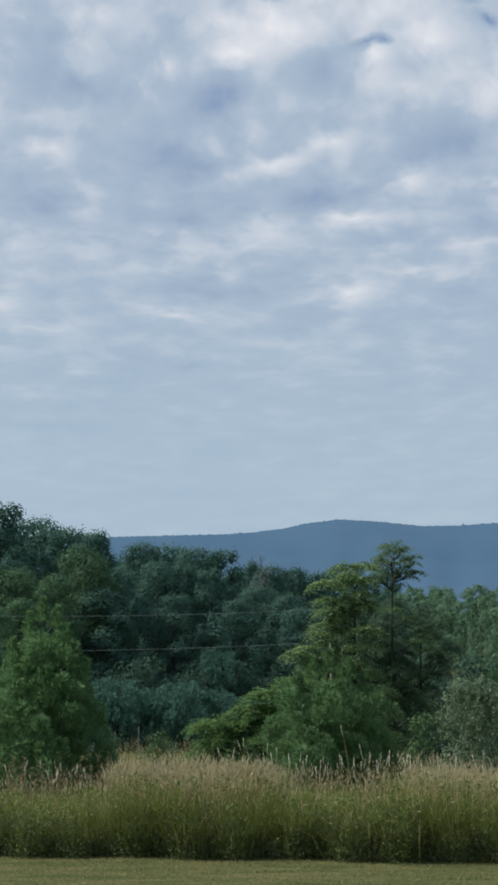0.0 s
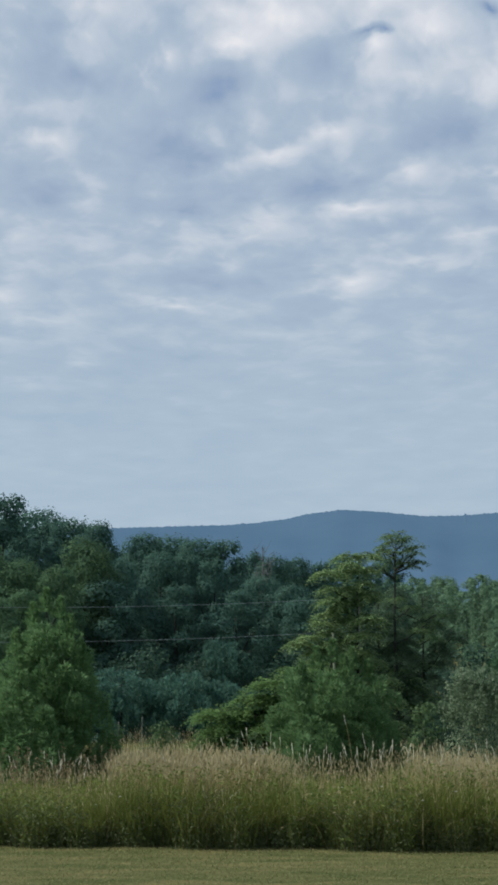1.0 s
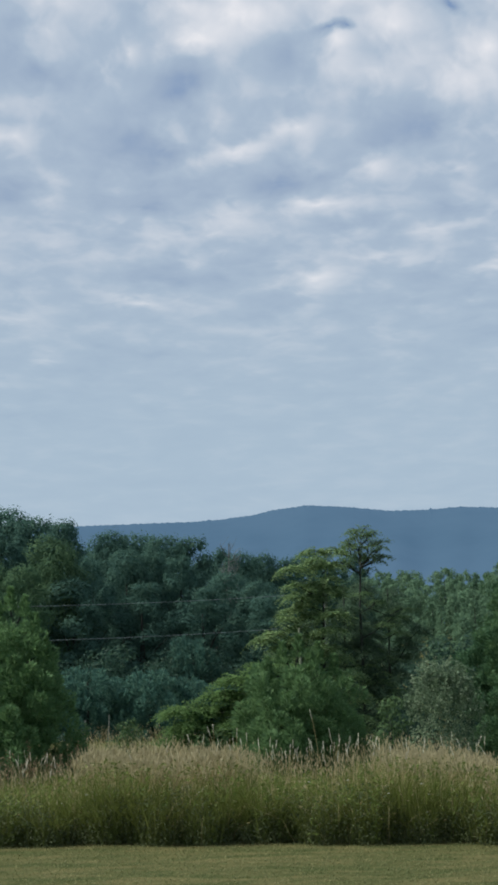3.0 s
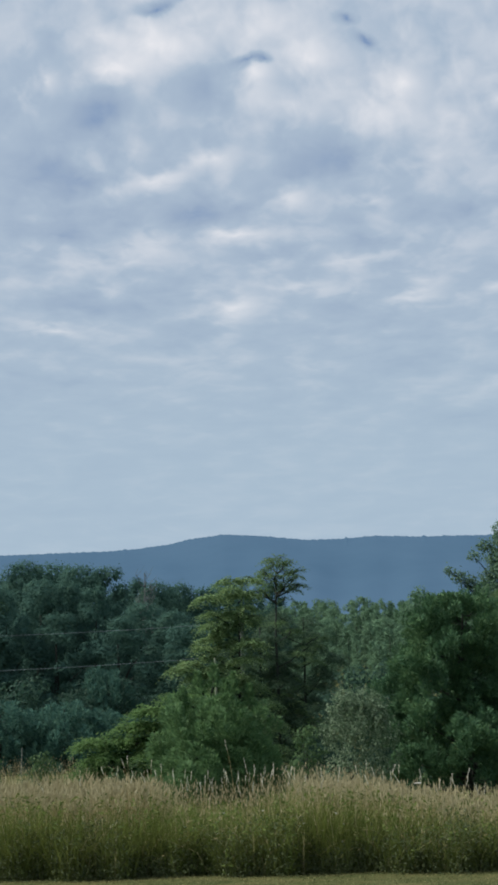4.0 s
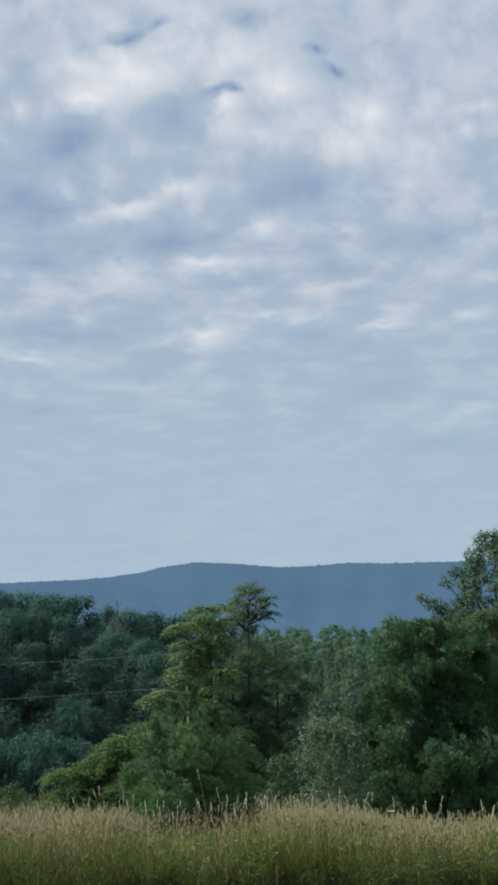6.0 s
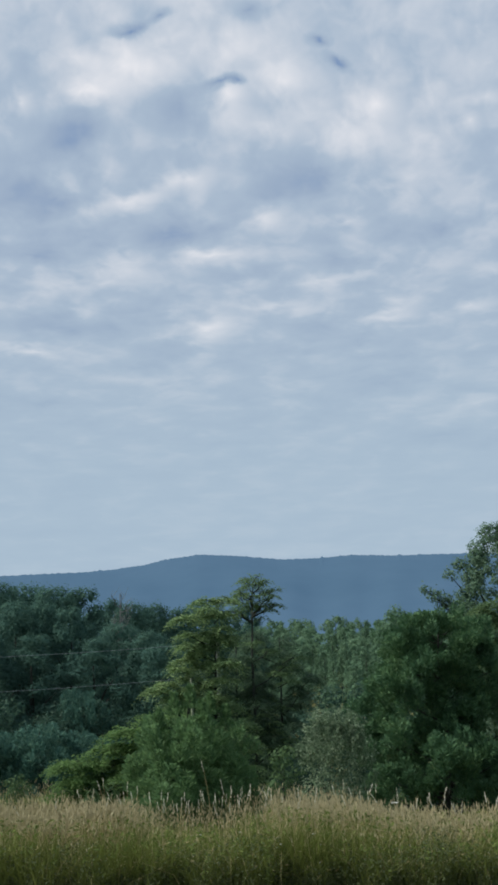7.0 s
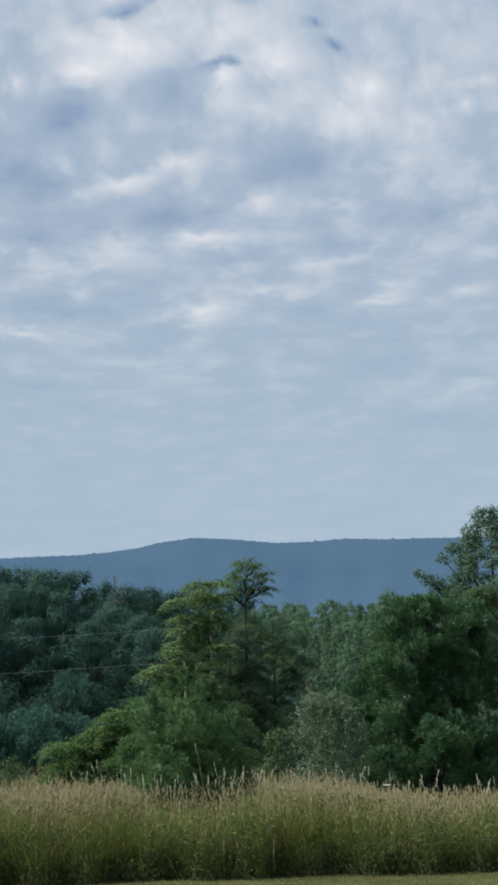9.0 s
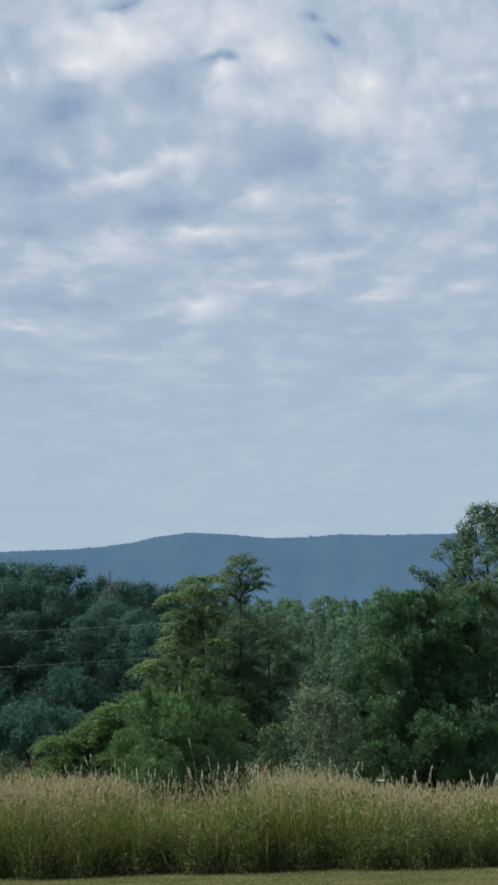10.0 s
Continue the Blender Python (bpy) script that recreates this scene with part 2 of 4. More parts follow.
def ridge_material():
    """Far wooded mountain, a backdrop: kilometres of bluish air are put in as a faint blue glow."""
    m, add, link, out = material("haze_blue_ridge")
    tc = add("ShaderNodeTexCoord")
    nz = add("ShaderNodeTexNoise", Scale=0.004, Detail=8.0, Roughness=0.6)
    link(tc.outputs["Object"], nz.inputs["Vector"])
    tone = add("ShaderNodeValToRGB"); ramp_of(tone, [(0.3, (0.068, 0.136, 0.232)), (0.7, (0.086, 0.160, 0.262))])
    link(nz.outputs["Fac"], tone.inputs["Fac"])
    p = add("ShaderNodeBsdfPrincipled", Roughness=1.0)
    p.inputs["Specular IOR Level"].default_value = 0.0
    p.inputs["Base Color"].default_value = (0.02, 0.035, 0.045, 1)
    # painted haze: the blue emission replaces scattered light in the air
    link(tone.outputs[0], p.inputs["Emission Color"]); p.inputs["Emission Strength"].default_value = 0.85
    link(p.outputs[0], out.inputs["Surface"])
    return m


def plain_material(name, dark, light, scale=30.0, rough=0.8, metal=0.0):
    m, add, link, out = material(name)
    tc = add("ShaderNodeTexCoord")
    nz = add("ShaderNodeTexNoise", Scale=scale, Detail=4.0, Roughness=0.6)
    link(tc.outputs["Object"], nz.inputs["Vector"])
    tone = add("ShaderNodeValToRGB"); ramp_of(tone, [(0.3, dark), (0.7, light)])
    link(nz.outputs["Fac"], tone.inputs["Fac"])
    p = add("ShaderNodeBsdfPrincipled", Roughness=rough, Metallic=metal)
    link(tone.outputs[0], p.inputs["Base Color"]); link(p.outputs[0], out.inputs["Surface"])
    return m


PINE = leaf_material("pine_needles", (0.08, 0.162, 0.076), (0.12, 0.225, 0.094), (0.185, 0.302, 0.12), scale=2.2)
PINE_DARK = leaf_material("dark_pine_needles", (0.03, 0.075, 0.048), (0.062, 0.135, 0.062), (0.155, 0.255, 0.095), scale=1.2, patch=0.65, through_light=0.28)
# next two leaf colours carry the distance's blue haze, the pines' also shade
PINE_FAR = leaf_material("shade_haze_pine_needles", (0.04, 0.104, 0.094), (0.068, 0.15, 0.114), (0.114, 0.208, 0.138), scale=1.4, gloss=0.06)
OAK = leaf_material("haze_blue_woodland_leaves", (0.042, 0.098, 0.092), (0.072, 0.146, 0.114), (0.126, 0.206, 0.13), scale=0.45, patch=0.8, gloss=0.02)
MAPLE = leaf_material("maple_leaves", (0.046, 0.098, 0.068), (0.084, 0.156, 0.084), (0.15, 0.235, 0.11), scale=0.45, patch=0.8, gloss=0.02)
# far slope: paler, bluer leaf colour in place of haze
FAR_WOOD = leaf_material("haze_paled_hillside_leaves", (0.084, 0.16, 0.112), (0.134, 0.228, 0.138), (0.2, 0.3, 0.168), scale=0.3, patch=0.8, gloss=0.02)
SUMAC = leaf_material("sumac_leaflets", (0.08, 0.16, 0.06), (0.128, 0.226, 0.08), (0.235, 0.355, 0.13), scale=1.1, through_light=0.6)
LOCUST = leaf_material("locust_leaflets", (0.06, 0.112, 0.05), (0.148, 0.236, 0.1), (0.325, 0.425, 0.195), scale=1.6, patch=0.55, through_light=0.34)
LOCUST_MID = leaf_material("green_locust_leaflets", (0.062, 0.118, 0.058), (0.108, 0.18, 0.082), (0.192, 0.278, 0.126), scale=0.9, through_light=0.55)
# darker copy of the locust leaflets, with the shade put into the colour
LOCUST_SHADE = leaf_material("shade_tinted_locust_leaflets", (0.05, 0.098, 0.07), (0.082, 0.144, 0.088), (0.132, 0.196, 0.104), scale=0.9, through_light=0.5)
OLIVE = leaf_material("silvery_olive_leaves", (0.084, 0.142, 0.082), (0.138, 0.205, 0.122), (0.345, 0.43, 0.295), scale=1.6, patch=0.3, through_light=0.55)
POPLAR = leaf_material("poplar_leaves", (0.061, 0.124, 0.078), (0.099, 0.171, 0.107), (0.185, 0.266, 0.181), scale=0.9)
# shrub leaves darkened to carry the deep shade below the trees
SHRUB_SHADE = leaf_material("shade_tinted_brush_leaves", (0.024, 0.058, 0.046), (0.04, 0.086, 0.06), (0.07, 0.122, 0.072), scale=0.8)
SHRUB = leaf_material("shrub_leaves", (0.046, 0.094, 0.042), (0.078, 0.14, 0.06), (0.13, 0.2, 0.084), scale=1.5)
GRASS = leaf_material("meadow_grass_blades", (0.076, 0.106, 0.031), (0.15, 0.184, 0.05), (0.302, 0.302, 0.104), scale=1.3, patch=0.78, through_light=0.25)
STRAW = leaf_material("dry_grass_stems", (0.25, 0.215, 0.105), (0.375, 0.325, 0.17), (0.53, 0.46, 0.27), scale=0.7, patch=0.3)
HEADS = leaf_material("grass_seed_heads", (0.405, 0.37, 0.222), (0.515, 0.47, 0.292), (0.625, 0.57, 0.378), scale=0.7, patch=0.4)
PALE_HEADS = leaf_material("pale_seed_heads", (0.5, 0.49, 0.39), (0.6, 0.59, 0.48), (0.7, 0.69, 0.57), scale=2.0)
WEED = leaf_material("weed_leaves", (0.064, 0.104, 0.028), (0.124, 0.17, 0.044), (0.208, 0.252, 0.076), scale=1.1)
LOWLEAF = leaf_material("low_plant_leaves", (0.050, 0.069, 0.030), (0.084, 0.108, 0.047), (0.133, 0.162, 0.072), scale=1.4, patch=0.7, through_light=0.2)
RUST = leaf_material("rusty_dock_heads", (0.150, 0.115, 0.070), (0.230, 0.175, 0.110), (0.340, 0.265, 0.170), scale=2.0)
TURF = leaf_material("mown_grass_blades", (0.066, 0.098, 0.036), (0.142, 0.162, 0.064), (0.34, 0.305, 0.15), scale=2.2, patch=0.42, through_light=0.3)
PETALS = leaf_material("white_petals", (0.589, 0.589, 0.532), (0.703, 0.703, 0.646), (0.779, 0.779, 0.741), scale=9.0)
BARK = bark_material("grey_brown_bark", (0.010, 0.016, 0.012), (0.028, 0.036, 0.028))
BARK_PALE = bark_material("pale_grey_bark", (0.075, 0.09, 0.09), (0.16, 0.18, 0.175))
LICHEN_BARK = bark_material("lichen_grown_bark", (0.12, 0.15, 0.10), (0.23, 0.26, 0.17))
POLE_WOOD = bark_material("weathered_pole_wood", (0.10, 0.115, 0.10), (0.20, 0.215, 0.19))
WIRE = plain_material("weathered_aluminium_cable", (0.13, 0.17, 0.185), (0.20, 0.245, 0.26), rough=0.7, metal=0.0)
GROUND = ground_material()
RIDGE = ridge_material()


# ---- mesh tools ----
def polar(az, dist, z=0.0):
    return Vector((dist * math.sin(radians(az)), dist * math.cos(radians(az)), z))


def mesh_of(name, verts, faces, mat, smooth=False):
    """One mesh from arrays: faces is a list of (n, k) index arrays."""
    me = bpy.data.meshes.new(name)
    verts = np.asarray(verts, dtype=np.float32).reshape(-1, 3)
    faces = [np.asarray(f, dtype=np.int32) for f in faces if len(f)]
    loops = np.concatenate([f.ravel() for f in faces])
    sizes = np.concatenate([np.full(len(f), f.shape[1], dtype=np.int32) for f in faces])
    starts = np.concatenate([[0], np.cumsum(sizes)[:-1]]).astype(np.int32)
    me.vertices.add(len(verts)); me.vertices.foreach_set("co", verts.ravel())
    me.loops.add(len(loops)); me.loops.foreach_set("vertex_index", loops)
    me.polygons.add(len(sizes)); me.polygons.foreach_set("loop_start", starts)
    me.polygons.foreach_set("use_smooth", np.full(len(sizes), smooth))
    me.update(calc_edges=True); me.validate()
    me.materials.append(mat)
    return me


def part(name, geometry, mat, parent, label="", smooth=False):
    verts, faces = geometry
    ob = new(name, mesh_of(name, verts, faces, mat, smooth))
    ob.parent = parent
    if label:
        tagged(ob, label)
    return ob


def thing(name, place, label, category, group="", turn=0.0, scale=1.0):
    ob = new(name)
    ob.empty_display_size = 0.2
    ob.location, ob.rotation_euler, ob.scale = place, (0, 0, radians(turn)), (scale,) * 3
    return tagged(ob, label, category, group)


def join(*pieces):
    """Several (verts, faces) as one."""
    vs, fs, n = [], [], 0
    for v, f in pieces:
        vs.append(np.asarray(v).reshape(-1, 3)); fs += [np.asarray(a) + n for a in f]; n += len(vs[-1])
    return np.concatenate(vs), fs


def tube(points, radii, sides=7):
    pts = np.asarray(points, float)
    v = []
    tang = np.gradient(pts, axis=0)
    for p, t, r in zip(pts, tang, radii):
        t = t / (np.linalg.norm(t) + 1e-9)
        ref = np.array([1.0, 0, 0]) if abs(t[0]) < 0.8 else np.array([0, 1.0, 0])
        u = np.cross(t, ref); u /= np.linalg.norm(u); w = np.cross(t, u)
        a = np.arange(sides) * 2 * math.pi / sides
        v.append(p + r * (np.cos(a)[:, None] * u + np.sin(a)[:, None] * w))
    f = [[i * sides + j, i * sides + (j + 1) % sides, (i + 1) * sides + (j + 1) % sides, (i + 1) * sides + j] for i in range(len(pts) - 1) for j in range(sides)]
    caps = [list(range(sides))[::-1], [(len(pts) - 1) * sides + j for j in range(sides)]]
    return np.concatenate(v), [np.array(f), np.array(caps)]


def unit(a):
    return a / (np.linalg.norm(a, axis=1, keepdims=True) + 1e-9)


def leaves(centres, facing, size, rng, slim=0.55, spread=0.38):
    """A four-cornered leaf at each centre, roughly facing the given way."""
    n = len(centres)
    nrm = unit(facing + rng.normal(0, spread, (n, 3)))
    u = unit(np.cross(nrm, rng.normal(0, 1, (n, 3))))
    w = np.cross(nrm, u)
    s = (np.asarray(size) * rng.uniform(0.65, 1.3, n))[:, None]
    fold = nrm * s * 0.12
    v = np.stack([centres - u * s, centres - w * s * slim + fold, centres + u * s, centres + w * s * slim + fold], 1)
    return v.reshape(-1, 3), [np.arange(4 * n).reshape(n, 4)]


def lobed_crown(lobes, per_m2, size, rng, hollow=0.55, slim=0.6, spread=0.38, loose=0.0, lift=0.35):
    """Leaves over and inside a set of ellipsoid lobes (centre, radii), with uneven edges and gaps."""
    cs, ns = [], []
    mids, sizes = np.array([l[0] for l in lobes], float), np.array([l[1] for l in lobes], float)
    for i, (c, r) in enumerate(lobes):
        r = np.asarray(r, float)
        area = 4 * math.pi * (r[0] * r[1] + r[0] * r[2] + r[1] * r[2]) / 3
        n = max(12, int(area * per_m2))
        d = unit(rng.normal(0, 1, (n, 3)))
        d = d[(d[:, 2] > -0.75)]
        ph = rng.uniform(0, 6.28, 6)
        ragged = 1 + 0.13 * np.sin(5 * d[:, 0] + ph[0]) * np.sin(5 * d[:, 1] + ph[1]) + 0.12 * np.sin(9 * d[:, 2] + ph[2] + 4 * d[:, 0]) + 0.08 * np.sin(14 * d[:, 1] + ph[3] + 6 * d[:, 2])
        gap = np.sin(6 * d[:, 0] + ph[4]) + np.sin(7 * d[:, 2] + ph[5]) + rng.uniform(-0.6, 1.6, len(d)) > -1.3
        rad = np.where(rng.random(len(d)) < 0.8, rng.uniform(0.86, 1.08, len(d)), rng.uniform(hollow, 0.9, len(d))) * ragged
        p = np.asarray(c) + d * r * rad[:, None] + rng.normal(0, 1, (len(d), 3)) * loose
        deep = np.linalg.norm((p[:, None] - mids) / sizes, axis=2)
        deep[:, i] = 9.0
        gap &= (deep.min(1) > 0.82) | (rng.random(len(d)) < 0.06)
        cs.append(p[gap]); ns.append(d[gap] + np.array([0, 0, lift]))
    return leaves(np.concatenate(cs), np.concatenate(ns), size, rng, slim=slim, spread=spread)


def sprays(bases, ways, count, length, leaf, rng, droop=0.5):
    """Compound leaves: leaflets in two ranks along a drooping midrib."""
    n = len(bases)
    ways = unit(ways)
    side = unit(np.cross(ways, np.array([0, 0, 1.0])) + 1e-3)
    ln = (length * rng.uniform(0.7, 1.25, n))[:, None]
    cs, us, ss = [], [], []
    for k in range(count):
        s = (k // 2 + 0.6) / (count / 2)
        sg = 1 if k % 2 else -1
        rib = bases + ways * ln * s - np.array([0, 0, 1.0]) * ln * droop * s * s
        cs.append(rib + side * sg * leaf * 0.9 + rng.normal(0, leaf * 0.25, (n, 3)))
        us.append(side * sg + ways * 0.4 - np.array([0, 0, 0.35])); ss.append(np.full(n, leaf * (1 - 0.35 * s)))
    c, u, s = np.concatenate(cs), unit(np.concatenate(us)), np.concatenate(ss)[:, None]
    nrm = unit(np.tile([0, 0, 1.0], (len(c), 1)) + rng.normal(0, 0.45, (len(c), 3)))
    w = unit(np.cross(nrm, u))
    v = np.stack([c - u * s * 0.8, c - w * s * 0.42, c + u * s * 0.8, c + w * s * 0.42], 1)
    return v.reshape(-1, 3), [np.arange(4 * len(c)).reshape(-1, 4)]


def needle_quads(b, d, h, length, wide, rng):
    """Fine needles from each base along d, their flat side turned towards h."""
    n, d = len(b), unit(d)
    ln = (length * rng.uniform(0.7, 1.25, n))[:, None]
    sd = unit(np.cross(h, d)) * wide
    v = np.stack([b - sd, b + d * ln * 0.5 - sd, b + d * ln, b + d * ln * 0.5 + sd], 1)
    return v.reshape(-1, 3), [np.arange(4 * n).reshape(-1, 4)]


# ---- trees and shrubs ----
def soft_pine(name, place, height, radius, seed, mat, label, plumes=230, needle=0.085, per=300, fat=0.12, tall=0.24, shape=((0, 0.7), (0.15, 1.0), (0.5, 0.8), (0.8, 0.42), (1, 0.06)), low=0.0, group="", wide=0.0105, inner=0.33, leaders=()):
    """Bushy young white pine: boughs that end in soft upright plumes of fine needles, with shaded gaps between them."""
    rng = np.random.default_rng(seed)
    top = thing(name, place, label, "pine tree", group)
    part("trunk", tube([(0, 0, -0.1), (0.02, 0.01, height * 0.4), (-0.01, 0.02, height * 0.75), (0.01, 0, height * 0.94)], [0.02 * height, 0.014 * height, 0.006 * height, 0.003], 8), BARK, top)
    hs, rs = [q[0] for q in shape], [q[1] for q in shape]
    ph = rng.uniform(0, 6.28, 4)
    bases, dirs, hints = [], [], []
    for k in range(plumes):
        s = 1 - math.sqrt(1 - (k + 0.5) / plumes * 0.97)
        s = 0.62 * s + 0.38 * (k + 0.5) / plumes
        a = k * 2.3999 + rng.normal(0, 0.2)
        edge = radius * np.interp(s, hs, rs) * (1 + 0.10 * math.sin(3 * a + ph[0] + 5 * s) + 0.10 * math.sin(5 * a + ph[1] - 9 * s))
        ln = edge * (rng.uniform(0.3, 0.75) if rng.random() < inner else rng.uniform(0.84, 1.04))
        out_ = np.array([math.cos(a), math.sin(a), 0.0])
        big = rng.uniform(0.75, 1.3) * (1 - 0.25 * s)
        long_ = tall * big * (1.35 if rng.random() < 0.22 else 1.0)
        foot = out_ * ln + np.array([0, 0, height * (low + (0.96 - low) * s) - long_ * 0.6])
        axis = unit((out_ * rng.uniform(0.25, 0.75) * (1 - 0.7 * s) + np.array([0, 0, 1.0]) + rng.normal(0, 0.12, 3))[None])[0]
        if k % 6 == 0 and 0.1 < ln < 0.8 * edge:
            root = np.array([0, 0, max(0.05, foot[2] - 0.35 * ln)])
            part("bough", tube([root, (root + foot) / 2 - np.array([0, 0, 0.04]), foot + axis * long_ * 0.6], [0.008 * height * (1.1 - s), 0.004 * height, 0.003], 4), BARK, top)
        n = int(per * big)
        q = rng.uniform(0.0, 1.0, n)
        r = fat * big * np.sqrt(np.clip(1.05 - (1.7 * q - 0.7) ** 2, 0.05, 1)) * rng.uniform(0.6, 1.0, n)
        u = unit(np.cross(rng.normal(0, 1, (n, 3)), axis))
        bases.append(foot + axis * (q * long_)[:, None] + u * r[:, None])
        dirs.append(axis * 0.75 + u * 0.75 + rng.normal(0, 0.25, (n, 3)))
        hints.append(u * 0.8 + out_ * 0.45 + np.array([0, 0, 0.25]) + axis * (q * 0.8)[:, None] + rng.normal(0, 0.25, (n, 3)))
    for x, y, z, long_, girth in leaders:  # upright shoots that stand over the rest
        part("bough", tube([(x * 0.4, y * 0.4, z - long_ * 1.2), (x, y, z - long_ * 0.5), (x, y, z)], [0.018, 0.011, 0.004], 5), BARK, top)
        n = int(1500 * long_)
        q = rng.random(n) ** 1.2
        u = unit(np.cross(rng.normal(0, 1, (n, 3)), [0, 0, 1.0]))
        bases.append(np.array([x, y, z - long_]) + np.array([0, 0, long_]) * q[:, None] + u * (girth * (1.05 - q) * (0.75 + 0.25 * np.sin(q * long_ * 38)) * rng.uniform(0.3, 1.0, n))[:, None])
        dirs.append(np.array([0, 0, 0.9]) + u * 0.7 + rng.normal(0, 0.2, (n, 3)))
        hints.append(u + np.array([0, 0, 0.3]) + rng.normal(0, 0.25, (n, 3)))
    part("crown", needle_quads(np.concatenate(bases), np.concatenate(dirs), np.concatenate(hints), needle, wide, rng), mat, top)
    return top


def bough_pine(name, place, height, radius, seed, mat, label, boughs=84, plumes=12, needle=0.10, wide=0.011, per=130):
    """Older white pine: an open foot, and long boughs that carry groups of soft upturned plumes, with dark hollows between the groups."""
    rng = np.random.default_rng(seed)
    top = thing(name, place, label, "pine tree")
    part("trunk", tube([(0, 0, -0.1), (0.05, 0.02, height * 0.4), (-0.02, 0.03, height * 0.75), (0.01, 0, height * 0.93)], [0.024 * height, 0.017 * height, 0.009 * height, 0.004], 9), BARK, top)
    bases, dirs, hints = [], [], []
    for k in range(boughs):
        s = (k + 0.5) / boughs
        a = k * 2.3999 + rng.normal(0, 0.25)
        z = height * (0.10 + 0.82 * s)
        girth = radius * math.sqrt(max(0.03, 1 - (max(0.0, s - 0.3) / 0.74) ** 2.0)) * (0.8 + 0.2 * min(1, s / 0.25))
        ln = girth * (rng.uniform(0.15, 0.45) if k % 4 == 1 else rng.uniform(0.6, 0.92))
        out_ = np.array([math.cos(a), math.sin(a), 0.0])
        if 0.30 < s < 0.66 and out_ @ [0.18, -0.98, 0.0] > 0.72 and ln > 0.45 * girth:
            ln *= 0.4  # a deep hollow on the open side
        tip = out_ * ln + np.array([0, 0, z])
        root = np.array([0, 0, max(0.3, z - 0.3 * ln)])
        part("bough", tube([root, (root + tip) / 2 - np.array([0, 0, 0.06]), tip], [0.008 * height * (1.1 - s), 0.004 * height, 0.003], 5), BARK, top)
        side = np.array([-out_[1], out_[0], 0.0])
        for _ in range(plumes):
            foot = tip + out_ * rng.normal(0, 0.15) + side * rng.normal(0, 0.22) + np.array([0, 0, rng.normal(0, 0.10)])
            big = rng.uniform(0.7, 1.3) * (1 - 0.2 * s)
            long_ = 0.27 * big * (1.4 if rng.random() < 0.2 else 1.0)
            axis = unit((out_ * rng.uniform(0.2, 0.9) * (1 - 0.5 * s) + np.array([0, 0, 1.0]) + rng.normal(0, 0.2, 3))[None])[0]
            n = int(per * big)
            q = rng.uniform(0.0, 1.0, n)
            r = 0.12 * big * np.sqrt(np.clip(1.05 - (1.7 * q - 0.7) ** 2, 0.05, 1)) * rng.uniform(0.6, 1.0, n)
            u = unit(np.cross(rng.normal(0, 1, (n, 3)), axis))
            bases.append(foot + axis * (q * long_)[:, None] + u * r[:, None])
            dirs.append(axis * 0.75 + u * 0.75 + rng.normal(0, 0.25, (n, 3)))
            hints.append(u * 0.8 + out_ * 0.45 + np.array([0, 0, 0.25]) + axis * (q * 0.8)[:, None] + rng.normal(0, 0.25, (n, 3)))
    part("crown", needle_quads(np.concatenate(bases), np.concatenate(dirs), np.concatenate(hints), needle, wide, rng), mat, top)
    return top


def broadleaf(name, place, height, spread, seed, mat, label, group="", leaf=0.14, per_m2=25.0, lobes=34, crown_from=0.12, limbs=4, bark=None, category="tree", boughs=(), lump=1.0, soft=0.24, lift=0.35, airy=False):
    """Rounded woodland tree: tapered trunk, limbs, and a crown of many uneven leafy lobes."""
    rng = np.random.default_rng(seed)
    bark = bark or BARK
    top = thing(name, place, label, category, group)
    part("trunk", tube([(0, 0, -0.2), (rng.normal(0, 0.15), rng.normal(0, 0.15), height * 0.35), (rng.normal(0, 0.3), rng.normal(0, 0.3), height * 0.8)], [0.022 * height, 0.016 * height, 0.004 * height], 8), bark, top)
    for k in range(limbs):
        a = k * 2 * math.pi / limbs + rng.normal(0, 0.3)
        d = np.array([math.cos(a), math.sin(a), 0])
        z0 = height * rng.uniform(0.28, 0.5)
        part("limb", tube([np.array([0, 0, z0]), d * spread * 0.35 + np.array([0, 0, z0 + height * 0.14]), d * spread * 0.7 + np.array([0, 0, z0 + height * 0.22])], [0.009 * height, 0.006 * height, 0.002 * height], 5), bark, top)
    ls = []
    for k in range(lobes):
        s = (k + 0.5) / lobes
        z = height * (crown_from + (1 - crown_from) * s)
        ring = spread * math.sqrt(max(0.05, 1 - (abs(s - 0.42) / 0.64) ** 2.2))
        a = k * 2.4 + rng.normal(0, 0.4)
        rr = ring * (0.35 + 0.45 * rng.random()) * (1 - 0.55 * max(0, s - 0.75) / 0.25)
        r = spread * lump * rng.uniform(0.28, 0.48) * (1 - 0.25 * s)
        ls.append(((rr * math.cos(a), rr * math.sin(a), min(z, height - r * 0.7)), (r, r, r * rng.uniform(0.7, 0.95))))
    for x, y, z, r in boughs:
        part("limb", tube([(0, 0, z * 0.6), (x * 0.5, y * 0.5, z * 0.85), (x, y, z)], [0.004 * height, 0.003 * height, 0.0015 * height], 5), bark, top)
        ls.append(((x, y, z), (r, r, r * 0.7)))
    core = [(c, np.array(r) * 0.74) for c, r in ls]
    pieces = [lobed_crown(ls, per_m2, leaf, rng, spread=soft, loose=0.06 if airy else 0.17, lift=lift)]
    if not airy:  # the close inner twigs and leaves that stop the light
        pieces.append(lobed_crown(core, per_m2 / 11, leaf * 2.6, rng, spread=0.3, lift=lift))
    part("crown", join(*pieces), mat, top)
    return top


